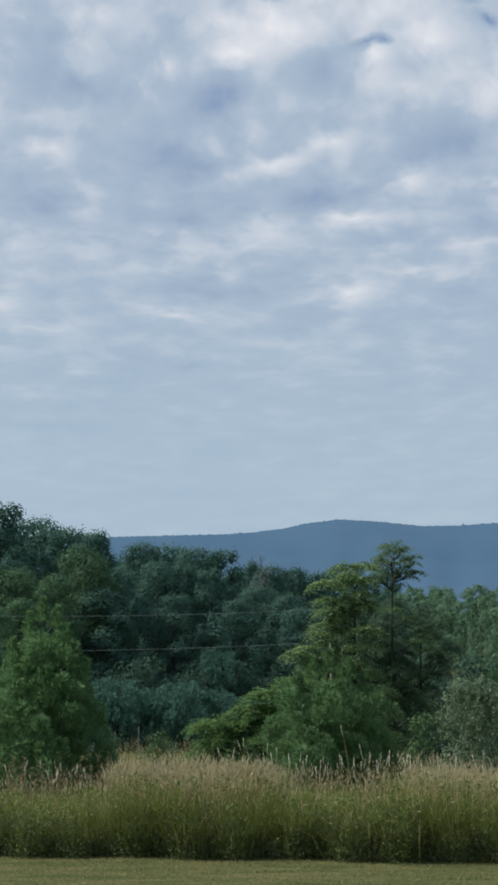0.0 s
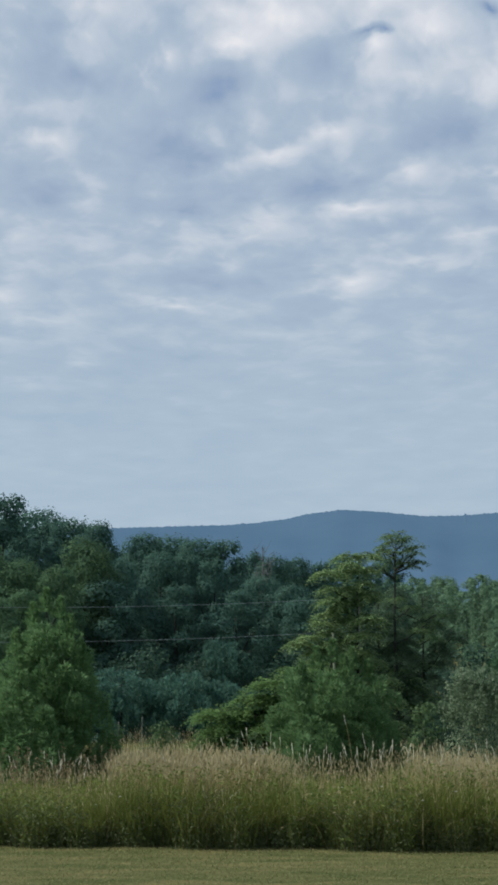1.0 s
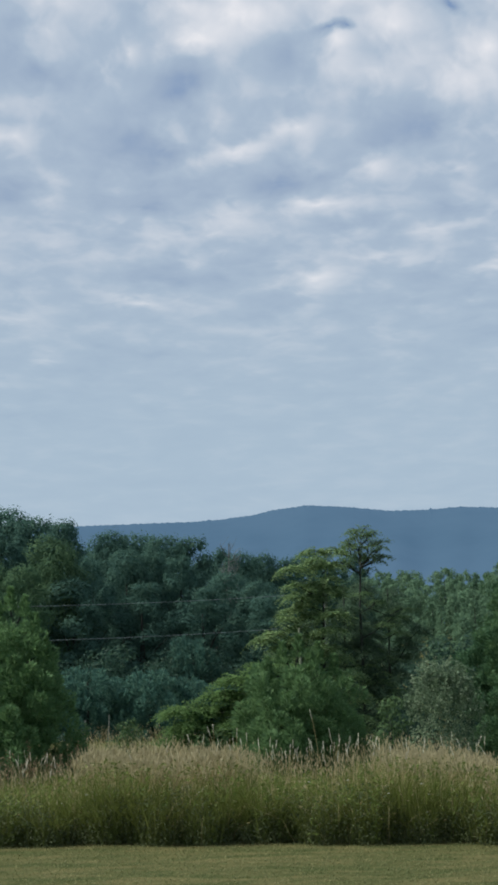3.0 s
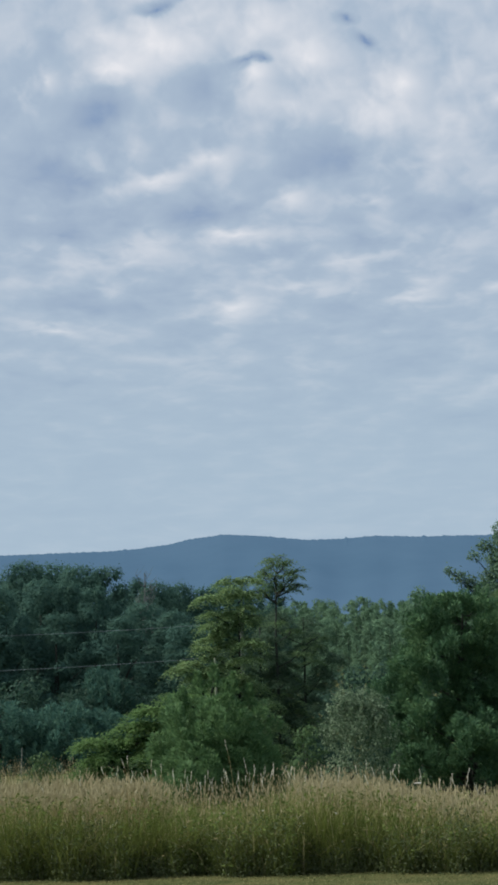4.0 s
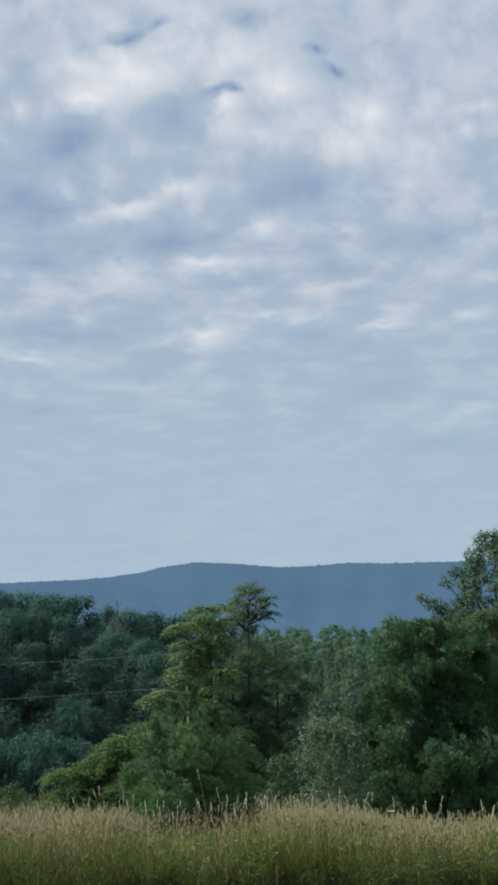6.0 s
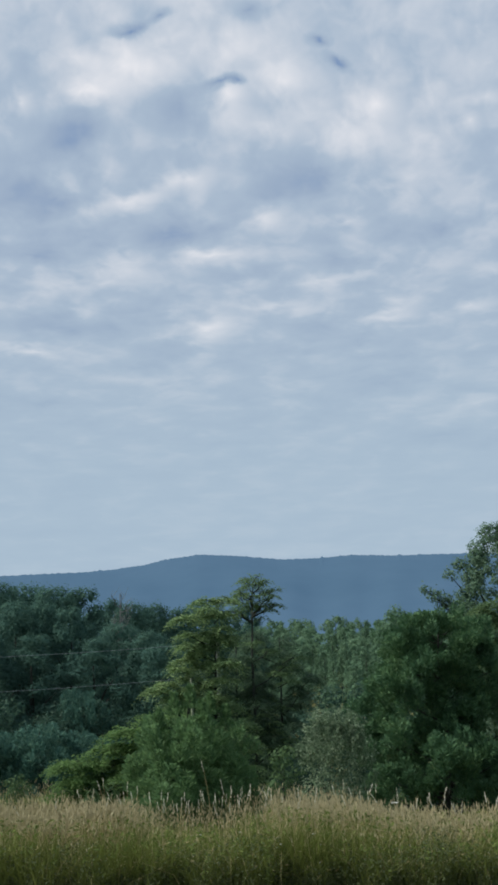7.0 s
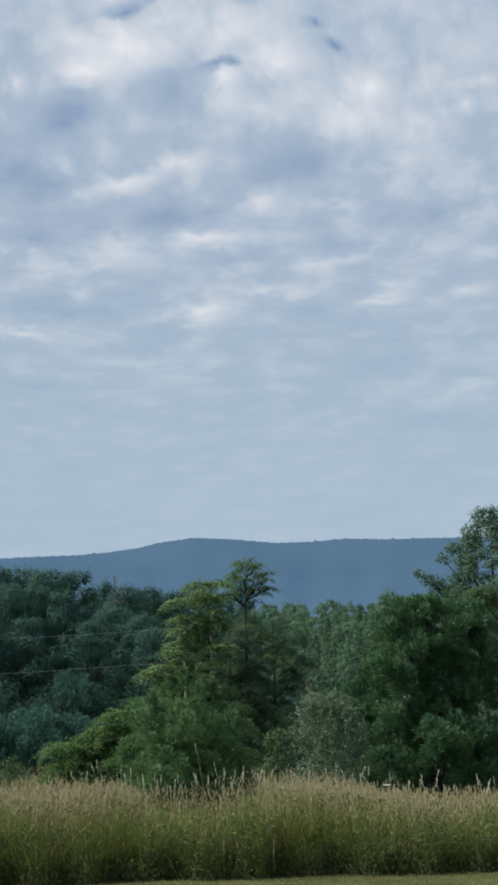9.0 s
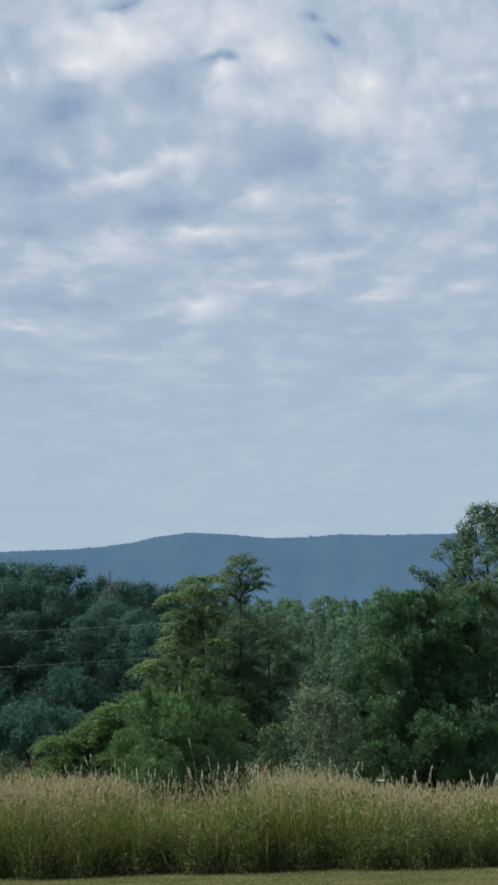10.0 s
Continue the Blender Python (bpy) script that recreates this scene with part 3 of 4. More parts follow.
def locust(name, place, height, masses, seed, mat, label, trunk=None, sprays_each=60, spray=0.36, leaflet=0.05, droop=0.5, limb_mat=None, group=""):
    """Airy tree with feathery compound leaves in drooping tiers. masses: (x, y, z, rx, ry, rz) round the foot."""
    rng = np.random.default_rng(seed)
    limb_mat = limb_mat or BARK
    top = thing(name, place, label, "tree", group)
    line = trunk or [(0, 0, -0.2, 0.010 * height), (0.02, 0, height * 0.45, 0.0075 * height), (0.05, 0, height * 0.8, 0.0045 * height), (0.05, 0, height * 0.95, 0.002 * height)]
    pts = np.array([l[:3] for l in line])
    part("trunk", tube(pts, [l[3] for l in line], 8), limb_mat, top)
    bs, ws = [], []
    for x, y, z, rx, ry, rz in masses:
        c = np.array([x, y, z])
        zz = max(0.4, z - 0.35 * math.hypot(x, y) - rz)
        root = np.array([np.interp(zz, pts[:, 2], pts[:, 0]), np.interp(zz, pts[:, 2], pts[:, 1]), zz])
        if len(bs) % 3 == 0:
            part("limb", tube([root, root * 0.45 + c * 0.55 - np.array([0, 0, rz * 0.25]), c + np.array([0, 0, rz * 0.2])], [0.0045 * height, 0.003 * height, 0.0012 * height], 5), limb_mat, top)
        tip = c + rng.uniform(-0.8, 0.8, 3) * np.array([rx, ry, rz])
        part("twig", tube([c * 0.7 + root * 0.3, (c + tip) / 2 + np.array([0, 0, 0.05]), tip], [0.0028 * height, 0.002 * height, 0.001 * height], 4), limb_mat, top)
        n = int(sprays_each * (rx * ry + rx * rz + ry * rz) ** 0.8 * 3)
        d = unit(rng.normal(0, 1, (n, 3)))
        d[:, 2] = np.abs(d[:, 2]) * 0.9 - 0.25
        bs.append(c + d * np.array([rx, ry, rz]) * rng.uniform(0.45, 1.0, (n, 1)))
        ws.append(d * np.array([1, 1, 0.3]) + rng.normal(0, 0.35, (n, 3)) * np.array([1, 1, 0.4]))
    part("crown", sprays(np.concatenate(bs), np.concatenate(ws), 14, spray, leaflet, rng, droop), mat, top)
    return top


def shrub(name, place, height, spread, seed, mat, label, leaf=0.03, per_m2=420.0, lobes=16, stems=6, slim=0.42, wands=0, group="", depth=1.0):
    """Many-stemmed shrub: thin stems from the foot, and loose leafy lobes."""
    rng = np.random.default_rng(seed)
    top = thing(name, place, label, "shrub", group)
    ls = []
    for k in range(lobes):
        s = (k + 0.5) / lobes
        a = k * 2.4 + rng.normal(0, 0.5)
        r = spread * rng.uniform(0.24, 0.40) * (1 - 0.3 * s)
        rr = (spread - r) * math.sqrt(rng.random()) * (1 - 0.55 * s)
        ls.append(((rr * math.cos(a), rr * math.sin(a) * depth, height * (0.12 + 0.88 * s) - r * 0.6), (r, r * depth, r * rng.uniform(0.8, 1.25))))
    pieces = [lobed_crown(ls, per_m2, leaf, rng, hollow=0.3, slim=slim)]
    for k in range(stems):
        c = np.array(ls[(k * 3 + 2) % lobes][0])
        part("stem", tube([np.array([0.04 * math.cos(k), 0.04 * math.sin(k), -0.05]), c * np.array([0.5, 0.5, 0.5]), c], [0.02, 0.014, 0.005], 5), BARK, top)
    for k in range(wands):
        a, q = rng.uniform(0, 6.28), rng.uniform(0.25, 0.95)
        foot = np.array([spread * q * 0.7 * math.cos(a), spread * q * 0.7 * depth * math.sin(a), height * (0.95 - 0.45 * q)])
        tip = foot + np.array([0.12 * math.cos(a), 0.12 * math.sin(a), rng.uniform(0.2, 0.45)])
        pieces.append(tube([foot, (foot + tip) / 2, tip], [0.006, 0.004, 0.002], 3))
        m = 16
        q2 = rng.random((m, 1))
        pieces.append(leaves(foot + (tip - foot) * q2 + rng.normal(0, 0.03, (m, 3)), rng.normal(0, 1, (m, 3)), leaf, rng, slim))
    part("crown", join(*pieces), mat, top)
    return top


# ---- ground and far mountain ----
def land_height(x, y):
    """Flat fields, a wooded slope rising on the right, and the long rise to the mountain."""
    d = np.hypot(x, y)
    az = np.degrees(np.arctan2(x, y))
    side = np.clip((az - 3) / 4, 0, 1) * np.clip((60 - az) / 20, 0, 1)
    slope = 0.1 * np.clip(d - 90, 0, 150) * side
    return slope + np.where(d > 300, (d - 300) * 0.022, 0.0) * (1 - 0.35 * side)


def build_ground():
    rings = np.concatenate([np.linspace(0.5, 40, 60), np.geomspace(42, 4600, 50)])
    az = np.arange(0, 360, 3.0)
    x = np.outer(rings, np.sin(np.radians(az))); y = np.outer(rings, np.cos(np.radians(az)))
    z = land_height(x, y)
    v = np.stack([x, y, z], 2).reshape(-1, 3)
    n = len(az)
    i, j = np.meshgrid(np.arange(len(rings) - 1), np.arange(n), indexing="ij")
    q = np.stack([i * n + j, (i + 1) * n + j, (i + 1) * n + (j + 1) % n, i * n + (j + 1) % n], 2).reshape(-1, 4)[:, ::-1]
    g = new("ground", mesh_of("ground", np.concatenate([v, [[0, 0, 0]]]), [q, np.stack([np.full(n, len(v)), (np.arange(n) + 1) % n, np.arange(n)], 1)[:, ::-1]], GROUND, True))
    tagged(g, "dry olive-green turf and meadow ground running to the hills", "ground", kind="structure")


def crest_angle(az):
    """Height of the ridge's skyline above the horizon, in degrees."""
    bend = [(-180, 2.0), (-60, 4.5), (-30, 6.8), (-12, 7.6), (-6.2, 7.85), (-3.7, 7.95), (-1.0, 8.02), (0.3, 8.12), (1.6, 8.28), (2.6, 8.50), (4.2, 8.68), (5.2, 8.62), (6.3, 8.52), (7.8, 8.34), (9.0, 8.29), (9.9, 8.31), (11.3, 8.38), (12.5, 8.28), (13.6, 8.24), (15.6, 8.18), (17, 8.15), (24, 7.6), (40, 6.0), (70, 4.0), (180, 2.0)]
    return np.interp(az, [b[0] for b in bend], [b[1] for b in bend])


def build_ridge():
    rng = np.random.default_rng(7)
    az = np.concatenate([np.arange(-60, -14, 0.4), np.arange(-14, 21, 0.045), np.arange(21, 70, 0.4)])
    el = crest_angle(az)
    kernel = np.hanning(15) / np.hanning(15).sum()
    el = np.convolve(np.pad(el, 7, mode="edge"), kernel, "valid")
    rough = np.convolve(rng.normal(0, 1, len(az)), [0.25, 0.5, 0.25], "same") * 0.016 + np.convolve(rng.normal(0, 1, len(az)), np.hanning(30) / 8, "same") * 0.008
    for a, h, w in ((9.86, 0.075, 0.05), (11.2, 0.04, 0.09), (13.4, 0.03, 0.06), (0.6, 0.03, 0.06), (-0.4, 0.025, 0.1)):
        rough += h * np.exp(-((az - a) / w) ** 2)
    crest = 3200.0
    rows = np.concatenate([np.linspace(0, 1, 26), [1.06, 1.2]])
    vs = []
    for k, s in enumerate(rows):
        d = 1900 + (crest - 1900) * s
        foot = 38.0
        top = crest * np.tan(np.radians(el + (rough if s == 1 else 0)))
        z = foot + (top - foot) * (0.75 * s + 0.25 * s * s) if s <= 1 else top - (s - 1) * 900
        spur = (9 * np.sin(az * 0.9 + 2.5 * s) + 4 * np.sin(az * 2.7 - 3 * s)) * math.sin(math.pi * min(s, 1))
        vs.append(np.stack([d * np.sin(np.radians(az)), d * np.cos(np.radians(az)), z + spur + 0.0], 1))
    n = len(az)
    i, j = np.meshgrid(np.arange(len(rows) - 1), np.arange(n - 1), indexing="ij")
    q = np.stack([i * n + j, i * n + j + 1, (i + 1) * n + j + 1, (i + 1) * n + j], 2).reshape(-1, 4)
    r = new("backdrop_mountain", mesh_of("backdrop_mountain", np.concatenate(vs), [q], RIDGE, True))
    tagged(r, "long wooded mountain ridge, distance haze painted in as blue", "mountain", kind="structure")


build_ground()
build_ridge()


# ---- the wood behind the field ----
WOOD = "trees of the wood behind the field"
LBL_OAK = "tall dark green broadleaf tree in the edge of the wood"
LBL_MAPLE = "rounded mid-green broadleaf tree standing in the wood"
kinds = [
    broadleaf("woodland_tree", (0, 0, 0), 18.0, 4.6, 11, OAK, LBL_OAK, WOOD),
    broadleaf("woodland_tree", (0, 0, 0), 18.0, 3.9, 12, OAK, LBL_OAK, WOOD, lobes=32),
    broadleaf("woodland_tree", (0, 0, 0), 18.0, 5.0, 13, MAPLE, LBL_MAPLE, WOOD, lobes=36),
    broadleaf("woodland_tree", (0, 0, 0), 18.0, 4.2, 14, MAPLE, LBL_MAPLE, WOOD, lobes=30, crown_from=0.15),
]


def plant(kind, az, dist, el, turn, wide=1.0):
    """A tree of the wood whose top stands el degrees above the horizon."""
    h = EYE + dist * math.tan(radians(el))
    s = h / 18.0
    place = polar(az, dist)
    place.z = float(land_height(place.x, place.y)) - 0.05
    return copy_thing(kinds[kind], Matrix.Translation(place) @ Matrix.Rotation(radians(turn), 4, "Z") @ Matrix.Diagonal((s * wide, s * wide, s, 1)))


FRONT = [  # kind, heading, distance, top angle, turn, width
    (0, -13.6, 108, 9.2, 10, 1.1), (1, -11.3, 110, 9.15, 80, 1.0), (0, -9.8, 116, 8.5, 140, 0.95), (1, -8.5, 112, 8.2, 200, 0.95), (1, -6.95, 118, 8.05, 30, 0.75), (0, -7.6, 122, 7.9, 130, 0.9),
    (2, -7.6, 98, 7.2, 0, 0.95), (3, -8.9, 92, 6.1, 70, 0.9), (2, -10.6, 94, 6.2, 120, 1.0), (3, -12.3, 95, 7.0, 90, 1.0),
    (0, -5.0, 112, 7.5, 260, 0.85), (1, -5.8, 100, 6.4, 300, 0.8), (0, -3.7, 114, 7.4, 10, 0.95), (0, -2.5, 110, 7.3, 160, 0.85), (1, -1.3, 110, 7.3, 210, 0.9), (0, -4.2, 104, 6.7, 110, 0.85), (1, -2.9, 104, 6.6, 50, 0.8), (1, -1.7, 103, 6.4, 50, 0.8),
    (1, 0.25, 118, 6.7, 310, 0.75), (0, 1.1, 116, 6.5, 20, 0.7), (0, 2.1, 120, 6.4, 240, 0.85), (1, 3.2, 122, 6.15, 100, 0.9), (0, 4.2, 124, 6.0, 50, 0.9), (0, 0.4, 104, 5.6, 190, 0.9), (0, 1.9, 102, 5.2, 45, 0.9), (1, 3.4, 105, 5.0, 75, 0.9),
    (3, -10.4, 88, 5.0, 33, 1.2), (3, -11.6, 84, 4.6, 20, 1.2), (0, -14.4, 88, 6.0, 20, 1.1), (0, -6.6, 96, 5.4, 63, 1.25), (1, -3.4, 97, 5.2, 93, 1.3), (1, -0.6, 97, 5.0, 133, 1.3), (0, 2.4, 97, 4.6, 213, 1.3),
    (1, -4.3, 130, 6.5, 65, 1.1), (1, -0.6, 130, 6.2, 165, 1.1), (1, 2.6, 130, 5.6, 295, 1.1), (0, 4.6, 130, 5.5, 295, 1.1), (1, 6.2, 132, 4.9, 15, 1.0),
    (0, -5.95, 127, 6.75, 215, 1.0), (1, -5.2, 129, 6.75, 12, 1.0), (0, -3.2, 128, 6.9, 77, 1.1), (1, -2.0, 128, 6.85, 154, 1.1), (0, 0.75, 127, 5.95, 205, 1.0), (0, 1.7, 128, 6.0, 143, 1.0), (1, -8.2, 127, 7.4, 44, 1.1), (0, -9.6, 128, 7.8, 99, 1.1), (1, -11.2, 127, 8.3, 178, 1.1), (0, -12.6, 128, 8.4, 250, 1.1), (1, -0.4, 122, 6.35, 30, 0.9), (1, -4.5, 121, 7.0, 120, 0.9),
    (0, -16.8, 104, 9.0, 55, 1.0),
]
for row in FRONT:
    plant(*row)
for k in kinds:  # the patterns themselves stand deep in the wood
    k.matrix_basis = Matrix.Translation(polar(-20 + 3.1 * kinds.index(k), 128))

# hillside wood further off
rng_h = np.random.default_rng(21)
def slope_tree(seed):
    """Young pointed tree of the far slope: one close, ragged egg of fine foliage on a slim trunk."""
    rng = np.random.default_rng(seed)
    top = thing("hillside_tree", (0, 0, 0), "green tree on the far wooded slope, paled for haze", "tree", "trees of the far slope")
    part("trunk", tube([(0, 0, -0.2), (0.1, 0, 9.0), (0, 0.1, 16.0)], [0.3, 0.2, 0.05], 6), BARK, top)
    lobes = []
    for k in range(15):
        q = (k + 0.5) / 15
        a = k * 2.4 + rng.normal(0, 0.5)
        r = rng.uniform(1.3, 2.1) * (1 - 0.3 * q)
        ring = 3.1 * math.sqrt(max(0.03, 1 - (abs(q - 0.4) / 0.68) ** 2)) * rng.uniform(0.3, 1.0)
        lobes.append(((ring * math.cos(a), ring * math.sin(a), min(2.5 + 15.5 * q, 18 - r * 0.8)), (r, r, r * rng.uniform(0.85, 1.25))))
    pieces = [lobed_crown(lobes, 3.9, 0.31, rng, spread=0.55, loose=0.16, lift=0.4), lobed_crown([(c, np.array(r) * 0.72) for c, r in lobes], 0.7, 0.75, rng, spread=0.4)]
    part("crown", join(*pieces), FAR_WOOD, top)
    return top


hill_kind, hill_kind_b, hill_kind_c = slope_tree(15), slope_tree(16), slope_tree(17)


def plant_far(az, dist, el, wide):
    place = polar(az, dist)
    place.z = float(land_height(place.x, place.y)) - 0.05
    s = (EYE + dist * math.tan(radians(el)) - place.z) / 18.0
    src = (hill_kind, hill_kind_b, hill_kind_c)[rng_h.integers(3)]
    copy_thing(src, Matrix.Translation(place) @ Matrix.Rotation(rng_h.uniform(0, 6.28), 4, "Z") @ Matrix.Diagonal((s * wide, s * wide, s, 1)))


for dist, step, low, high in ((236, 0.3, 5.15, 5.6), (222, 0.34, 4.85, 5.3), (206, 0.36, 4.5, 4.95), (190, 0.38, 4.15, 4.6), (174, 0.42, 3.75, 4.2), (158, 0.46, 3.35, 3.8), (142, 0.52, 3.0, 3.4), (124, 0.65, 2.5, 2.95), (106, 0.9, 2.0, 2.5)):
    for az in np.arange(4.6, 19.4, step * 1.12):
        plant_far(az + rng_h.uniform(-0.5, 0.5), dist * rng_h.uniform(0.93, 1.07), rng_h.uniform(low, high), rng_h.uniform(0.8, 1.25))
for az, dist, el in ((13.1, 215, 5.85), (14.3, 220, 5.6), (7.9, 190, 5.25)):
    plant_far(az, dist, el, 1.2)
for k, az in ((hill_kind, 24.0), (hill_kind_b, 26.5), (hill_kind_c, 29.0)):
    spot = polar(az, 150.0)
    spot.z = float(land_height(spot.x, spot.y)) - 0.05
    k.matrix_basis = Matrix.Translation(spot) @ Matrix.Scale(0.4, 4)

# bare dead crown among the living ones
def bare_tree(place, height, spread, seed):
    rng = np.random.default_rng(seed)
    t = thing("dead_tree", place, "bare grey dead tree standing in the wood", "dead tree")
    part("trunk", tube([(0, 0, -0.2), (0.2, 0, height * 0.5), (0.1, 0.1, height)], [0.2, 0.14, 0.03], 7), BARK_PALE, t)
    for k in range(22):
        a, z0 = k * 2.4, height * rng.uniform(0.55, 0.97)
        d = np.array([math.cos(a), math.sin(a), 0]) * spread * rng.uniform(0.4, 1.0)
        root = np.array([0.15, 0.05, z0])
        end = root + d + np.array([0, 0, rng.uniform(0.4, 1.0) * spread * 0.8])
        if end[2] > height:
            end[2] = height
        limb = part("limb", tube([root, root + d * 0.55 + np.array([0, 0, 0.15]), end], [0.06, 0.04, 0.012], 5), BARK_PALE, t)
        for _ in range(4):
            q = rng.uniform(0.4, 0.95)
            p0 = root + (end - root) * q
            part("twig", tube([p0, p0 + rng.normal(0, 0.25, 3) + np.array([0, 0, 0.3]), p0 + rng.normal(0, 0.4, 3) + np.array([0, 0, 0.6])], [0.02, 0.014, 0.006], 4), BARK_PALE, limb)


bare_tree(polar(0.45, 113), 15.6, 1.5, 91)

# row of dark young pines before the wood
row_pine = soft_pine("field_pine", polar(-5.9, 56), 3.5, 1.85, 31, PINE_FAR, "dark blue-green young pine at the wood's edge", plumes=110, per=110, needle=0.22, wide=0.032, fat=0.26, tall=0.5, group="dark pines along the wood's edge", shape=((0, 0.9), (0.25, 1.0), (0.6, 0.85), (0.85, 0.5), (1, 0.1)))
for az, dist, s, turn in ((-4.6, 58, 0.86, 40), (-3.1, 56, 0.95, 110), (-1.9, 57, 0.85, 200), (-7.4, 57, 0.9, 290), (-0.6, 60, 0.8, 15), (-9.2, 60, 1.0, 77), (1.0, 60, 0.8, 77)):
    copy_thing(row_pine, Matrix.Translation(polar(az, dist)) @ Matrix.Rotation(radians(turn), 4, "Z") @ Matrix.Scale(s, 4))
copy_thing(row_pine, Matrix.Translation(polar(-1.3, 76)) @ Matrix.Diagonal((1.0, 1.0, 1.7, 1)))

# ---- trees and shrubs along the field ----
soft_pine("young_pine", polar(-9.25, 22.0), 3.5, 0.98, 41, PINE, "bushy bright green young white pine in the long grass", plumes=430, per=210, fat=0.15, tall=0.28, inner=0.38, leaders=((-0.05, 0, 3.66, 0.4, 0.17), (0.22, -0.1, 3.5, 0.36, 0.16), (-0.28, 0.05, 3.42, 0.36, 0.16), (0.42, -0.2, 3.2, 0.34, 0.15), (0.62, -0.3, 2.75, 0.32, 0.15), (-0.5, -0.25, 2.95, 0.32, 0.15)), shape=((0, 0.8), (0.2, 0.95), (0.35, 1.0), (0.52, 0.88), (0.66, 0.72), (0.78, 0.56), (0.9, 0.38), (1, 0.1)))
soft_pine("young_pine", polar(-12.6, 24.0), 3.1, 1.1, 44, PINE, "bushy green young white pine beside another", plumes=200, per=220)
soft_pine("young_pine", polar(3.52, 21.0), 2.55, 0.96, 42, PINE, "broad low green young white pine in the long grass", plumes=390, per=200, fat=0.15, tall=0.28, inner=0.38, leaders=((0.06, 0, 2.72, 0.36, 0.17), (-0.22, -0.1, 2.6, 0.34, 0.16), (0.36, -0.1, 2.58, 0.34, 0.16), (0.62, -0.1, 2.38, 0.32, 0.16), (-0.48, -0.2, 2.36, 0.32, 0.16), (0.2, -0.5, 2.45, 0.3, 0.16)), shape=((0, 0.78), (0.2, 1.0), (0.55, 1.0), (0.8, 0.82), (1, 0.36)))
bough_pine("white_pine", polar(15.0, 26.0), 4.35, 1.8, 43, PINE_DARK, "large dark green white pine with layered boughs")

D = 36.0
rng_m = np.random.default_rng(5)
m1 = []
for k in range(38):  # rounded open crown on a forked stem
    a, up_ = k * 2.3999, 1 - 1.75 * (k + 0.5) / 38
    q = (1 - up_ * up_) ** 0.4 * rng_m.uniform(0.4, 1.0)
    m1.append((0.12 + 0.78 * q * math.cos(a) + rng_m.normal(0, 0.08), 0.7 * q * math.sin(a), 5.9 + 0.66 * up_ - 0.1 * q + rng_m.normal(0, 0.09), rng_m.uniform(0.10, 0.19), 0.16, rng_m.uniform(0.10, 0.16)))
for z in np.linspace(1.4, 4.6, 15):
    m1.append((rng_m.uniform(0.0, 1.3), rng_m.uniform(-0.2, 0.7), z, rng_m.uniform(0.24, 0.4), 0.35, 0.12))
locust("locust_tree", polar(6.5, D), 6.4, m1, 51, LOCUST_MID, "slender dark-trunked locust with an airy rounded top", sprays_each=36, spray=0.22, leaflet=0.05, trunk=[(0, 0, -0.2, 0.05), (0.03, 0, 2.2, 0.042), (0.0, 0, 4.2, 0.034), (0.05, 0, 5.3, 0.024), (0.1, 0, 6.2, 0.01)])
m2 = []
for z in np.linspace(0.9, 5.45, 16):  # leafy tiers, whose tips reach out over the field
    left = np.interp(z, [0.9, 2.5, 3.05, 3.4, 4.0, 4.9, 5.5], [-0.8, -0.85, -1.5, -0.95, -0.7, -0.5, 0.1])
    right = np.interp(z, [0.9, 2.6, 3.0, 4.2, 4.6, 5.5], [0.8, 0.6, 0.15, 0.15, 0.5, 0.45])
    across = max(2, int(round((right - left) / 0.40)) + 1)
    for j in range(across):
        m2.append((left + (right - left) * j / (across - 1) + rng_m.normal(0, 0.12), rng_m.uniform(-0.6, 0.6), z + rng_m.normal(0, 0.10), rng_m.uniform(0.2, 0.36), 0.3, rng_m.uniform(0.07, 0.13)))
locust("locust_tree", polar(4.75, 33.0), 5.0, m2, 52, LOCUST, "bushy yellow-green locust with drooping feathery leaves", sprays_each=78, leaflet=0.062, spray=0.33, droop=0.7)
# extra tree that stands in for the bushy locust's shadowed side
m5 = [(rng_m.uniform(-1.0, 1.0), rng_m.uniform(-0.6, 0.6), z, rng_m.uniform(0.3, 0.42), 0.35, rng_m.uniform(0.2, 0.32)) for z in np.linspace(0.8, 4.1, 34)]
locust("locust_tree", polar(5.7, 36.5), 5.2, m5, 55, LOCUST_SHADE, "added locust between two others, shade painted in as deep green", sprays_each=75)
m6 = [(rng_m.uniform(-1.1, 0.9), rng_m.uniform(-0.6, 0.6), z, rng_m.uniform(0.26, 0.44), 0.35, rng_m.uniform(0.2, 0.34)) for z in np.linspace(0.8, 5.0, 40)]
locust("locust_tree", polar(7.7, 38.5), 5.2, m6, 56, LOCUST_SHADE, "olive-green locust beside the slender one, leaf colour darkened for shade", sprays_each=62, droop=0.9)
m3 = []
for x_ in np.linspace(-0.65, 1.3, 10):
    for z_ in np.arange(0.15, 1.5 + 0.5 * (x_ + 0.75), 0.27):
        m3.append((x_ + rng_m.normal(0, 0.08), rng_m.uniform(-0.55, 0.25) - 0.15 * (1.5 - z_), z_, rng_m.uniform(0.2, 0.32), 0.3, 0.14))
locust("sumac", polar(-0.4, 24.0), 2.2, m3, 53, SUMAC, "low yellow-green sumac thicket at the field's edge", sprays_each=85, spray=0.3, leaflet=0.05)
shrub("silver_olive_bush", polar(10.1, 24.0), 2.4, 1.0, 61, OLIVE, "grey-green silvery olive bush with upright wands", leaf=0.034, per_m2=330, lobes=30, wands=260)
shrub("leafy_bush", polar(7.75, 30.0), 1.75, 0.75, 62, SHRUB, "mid-green leafy bush under the locusts", leaf=0.05, per_m2=200)
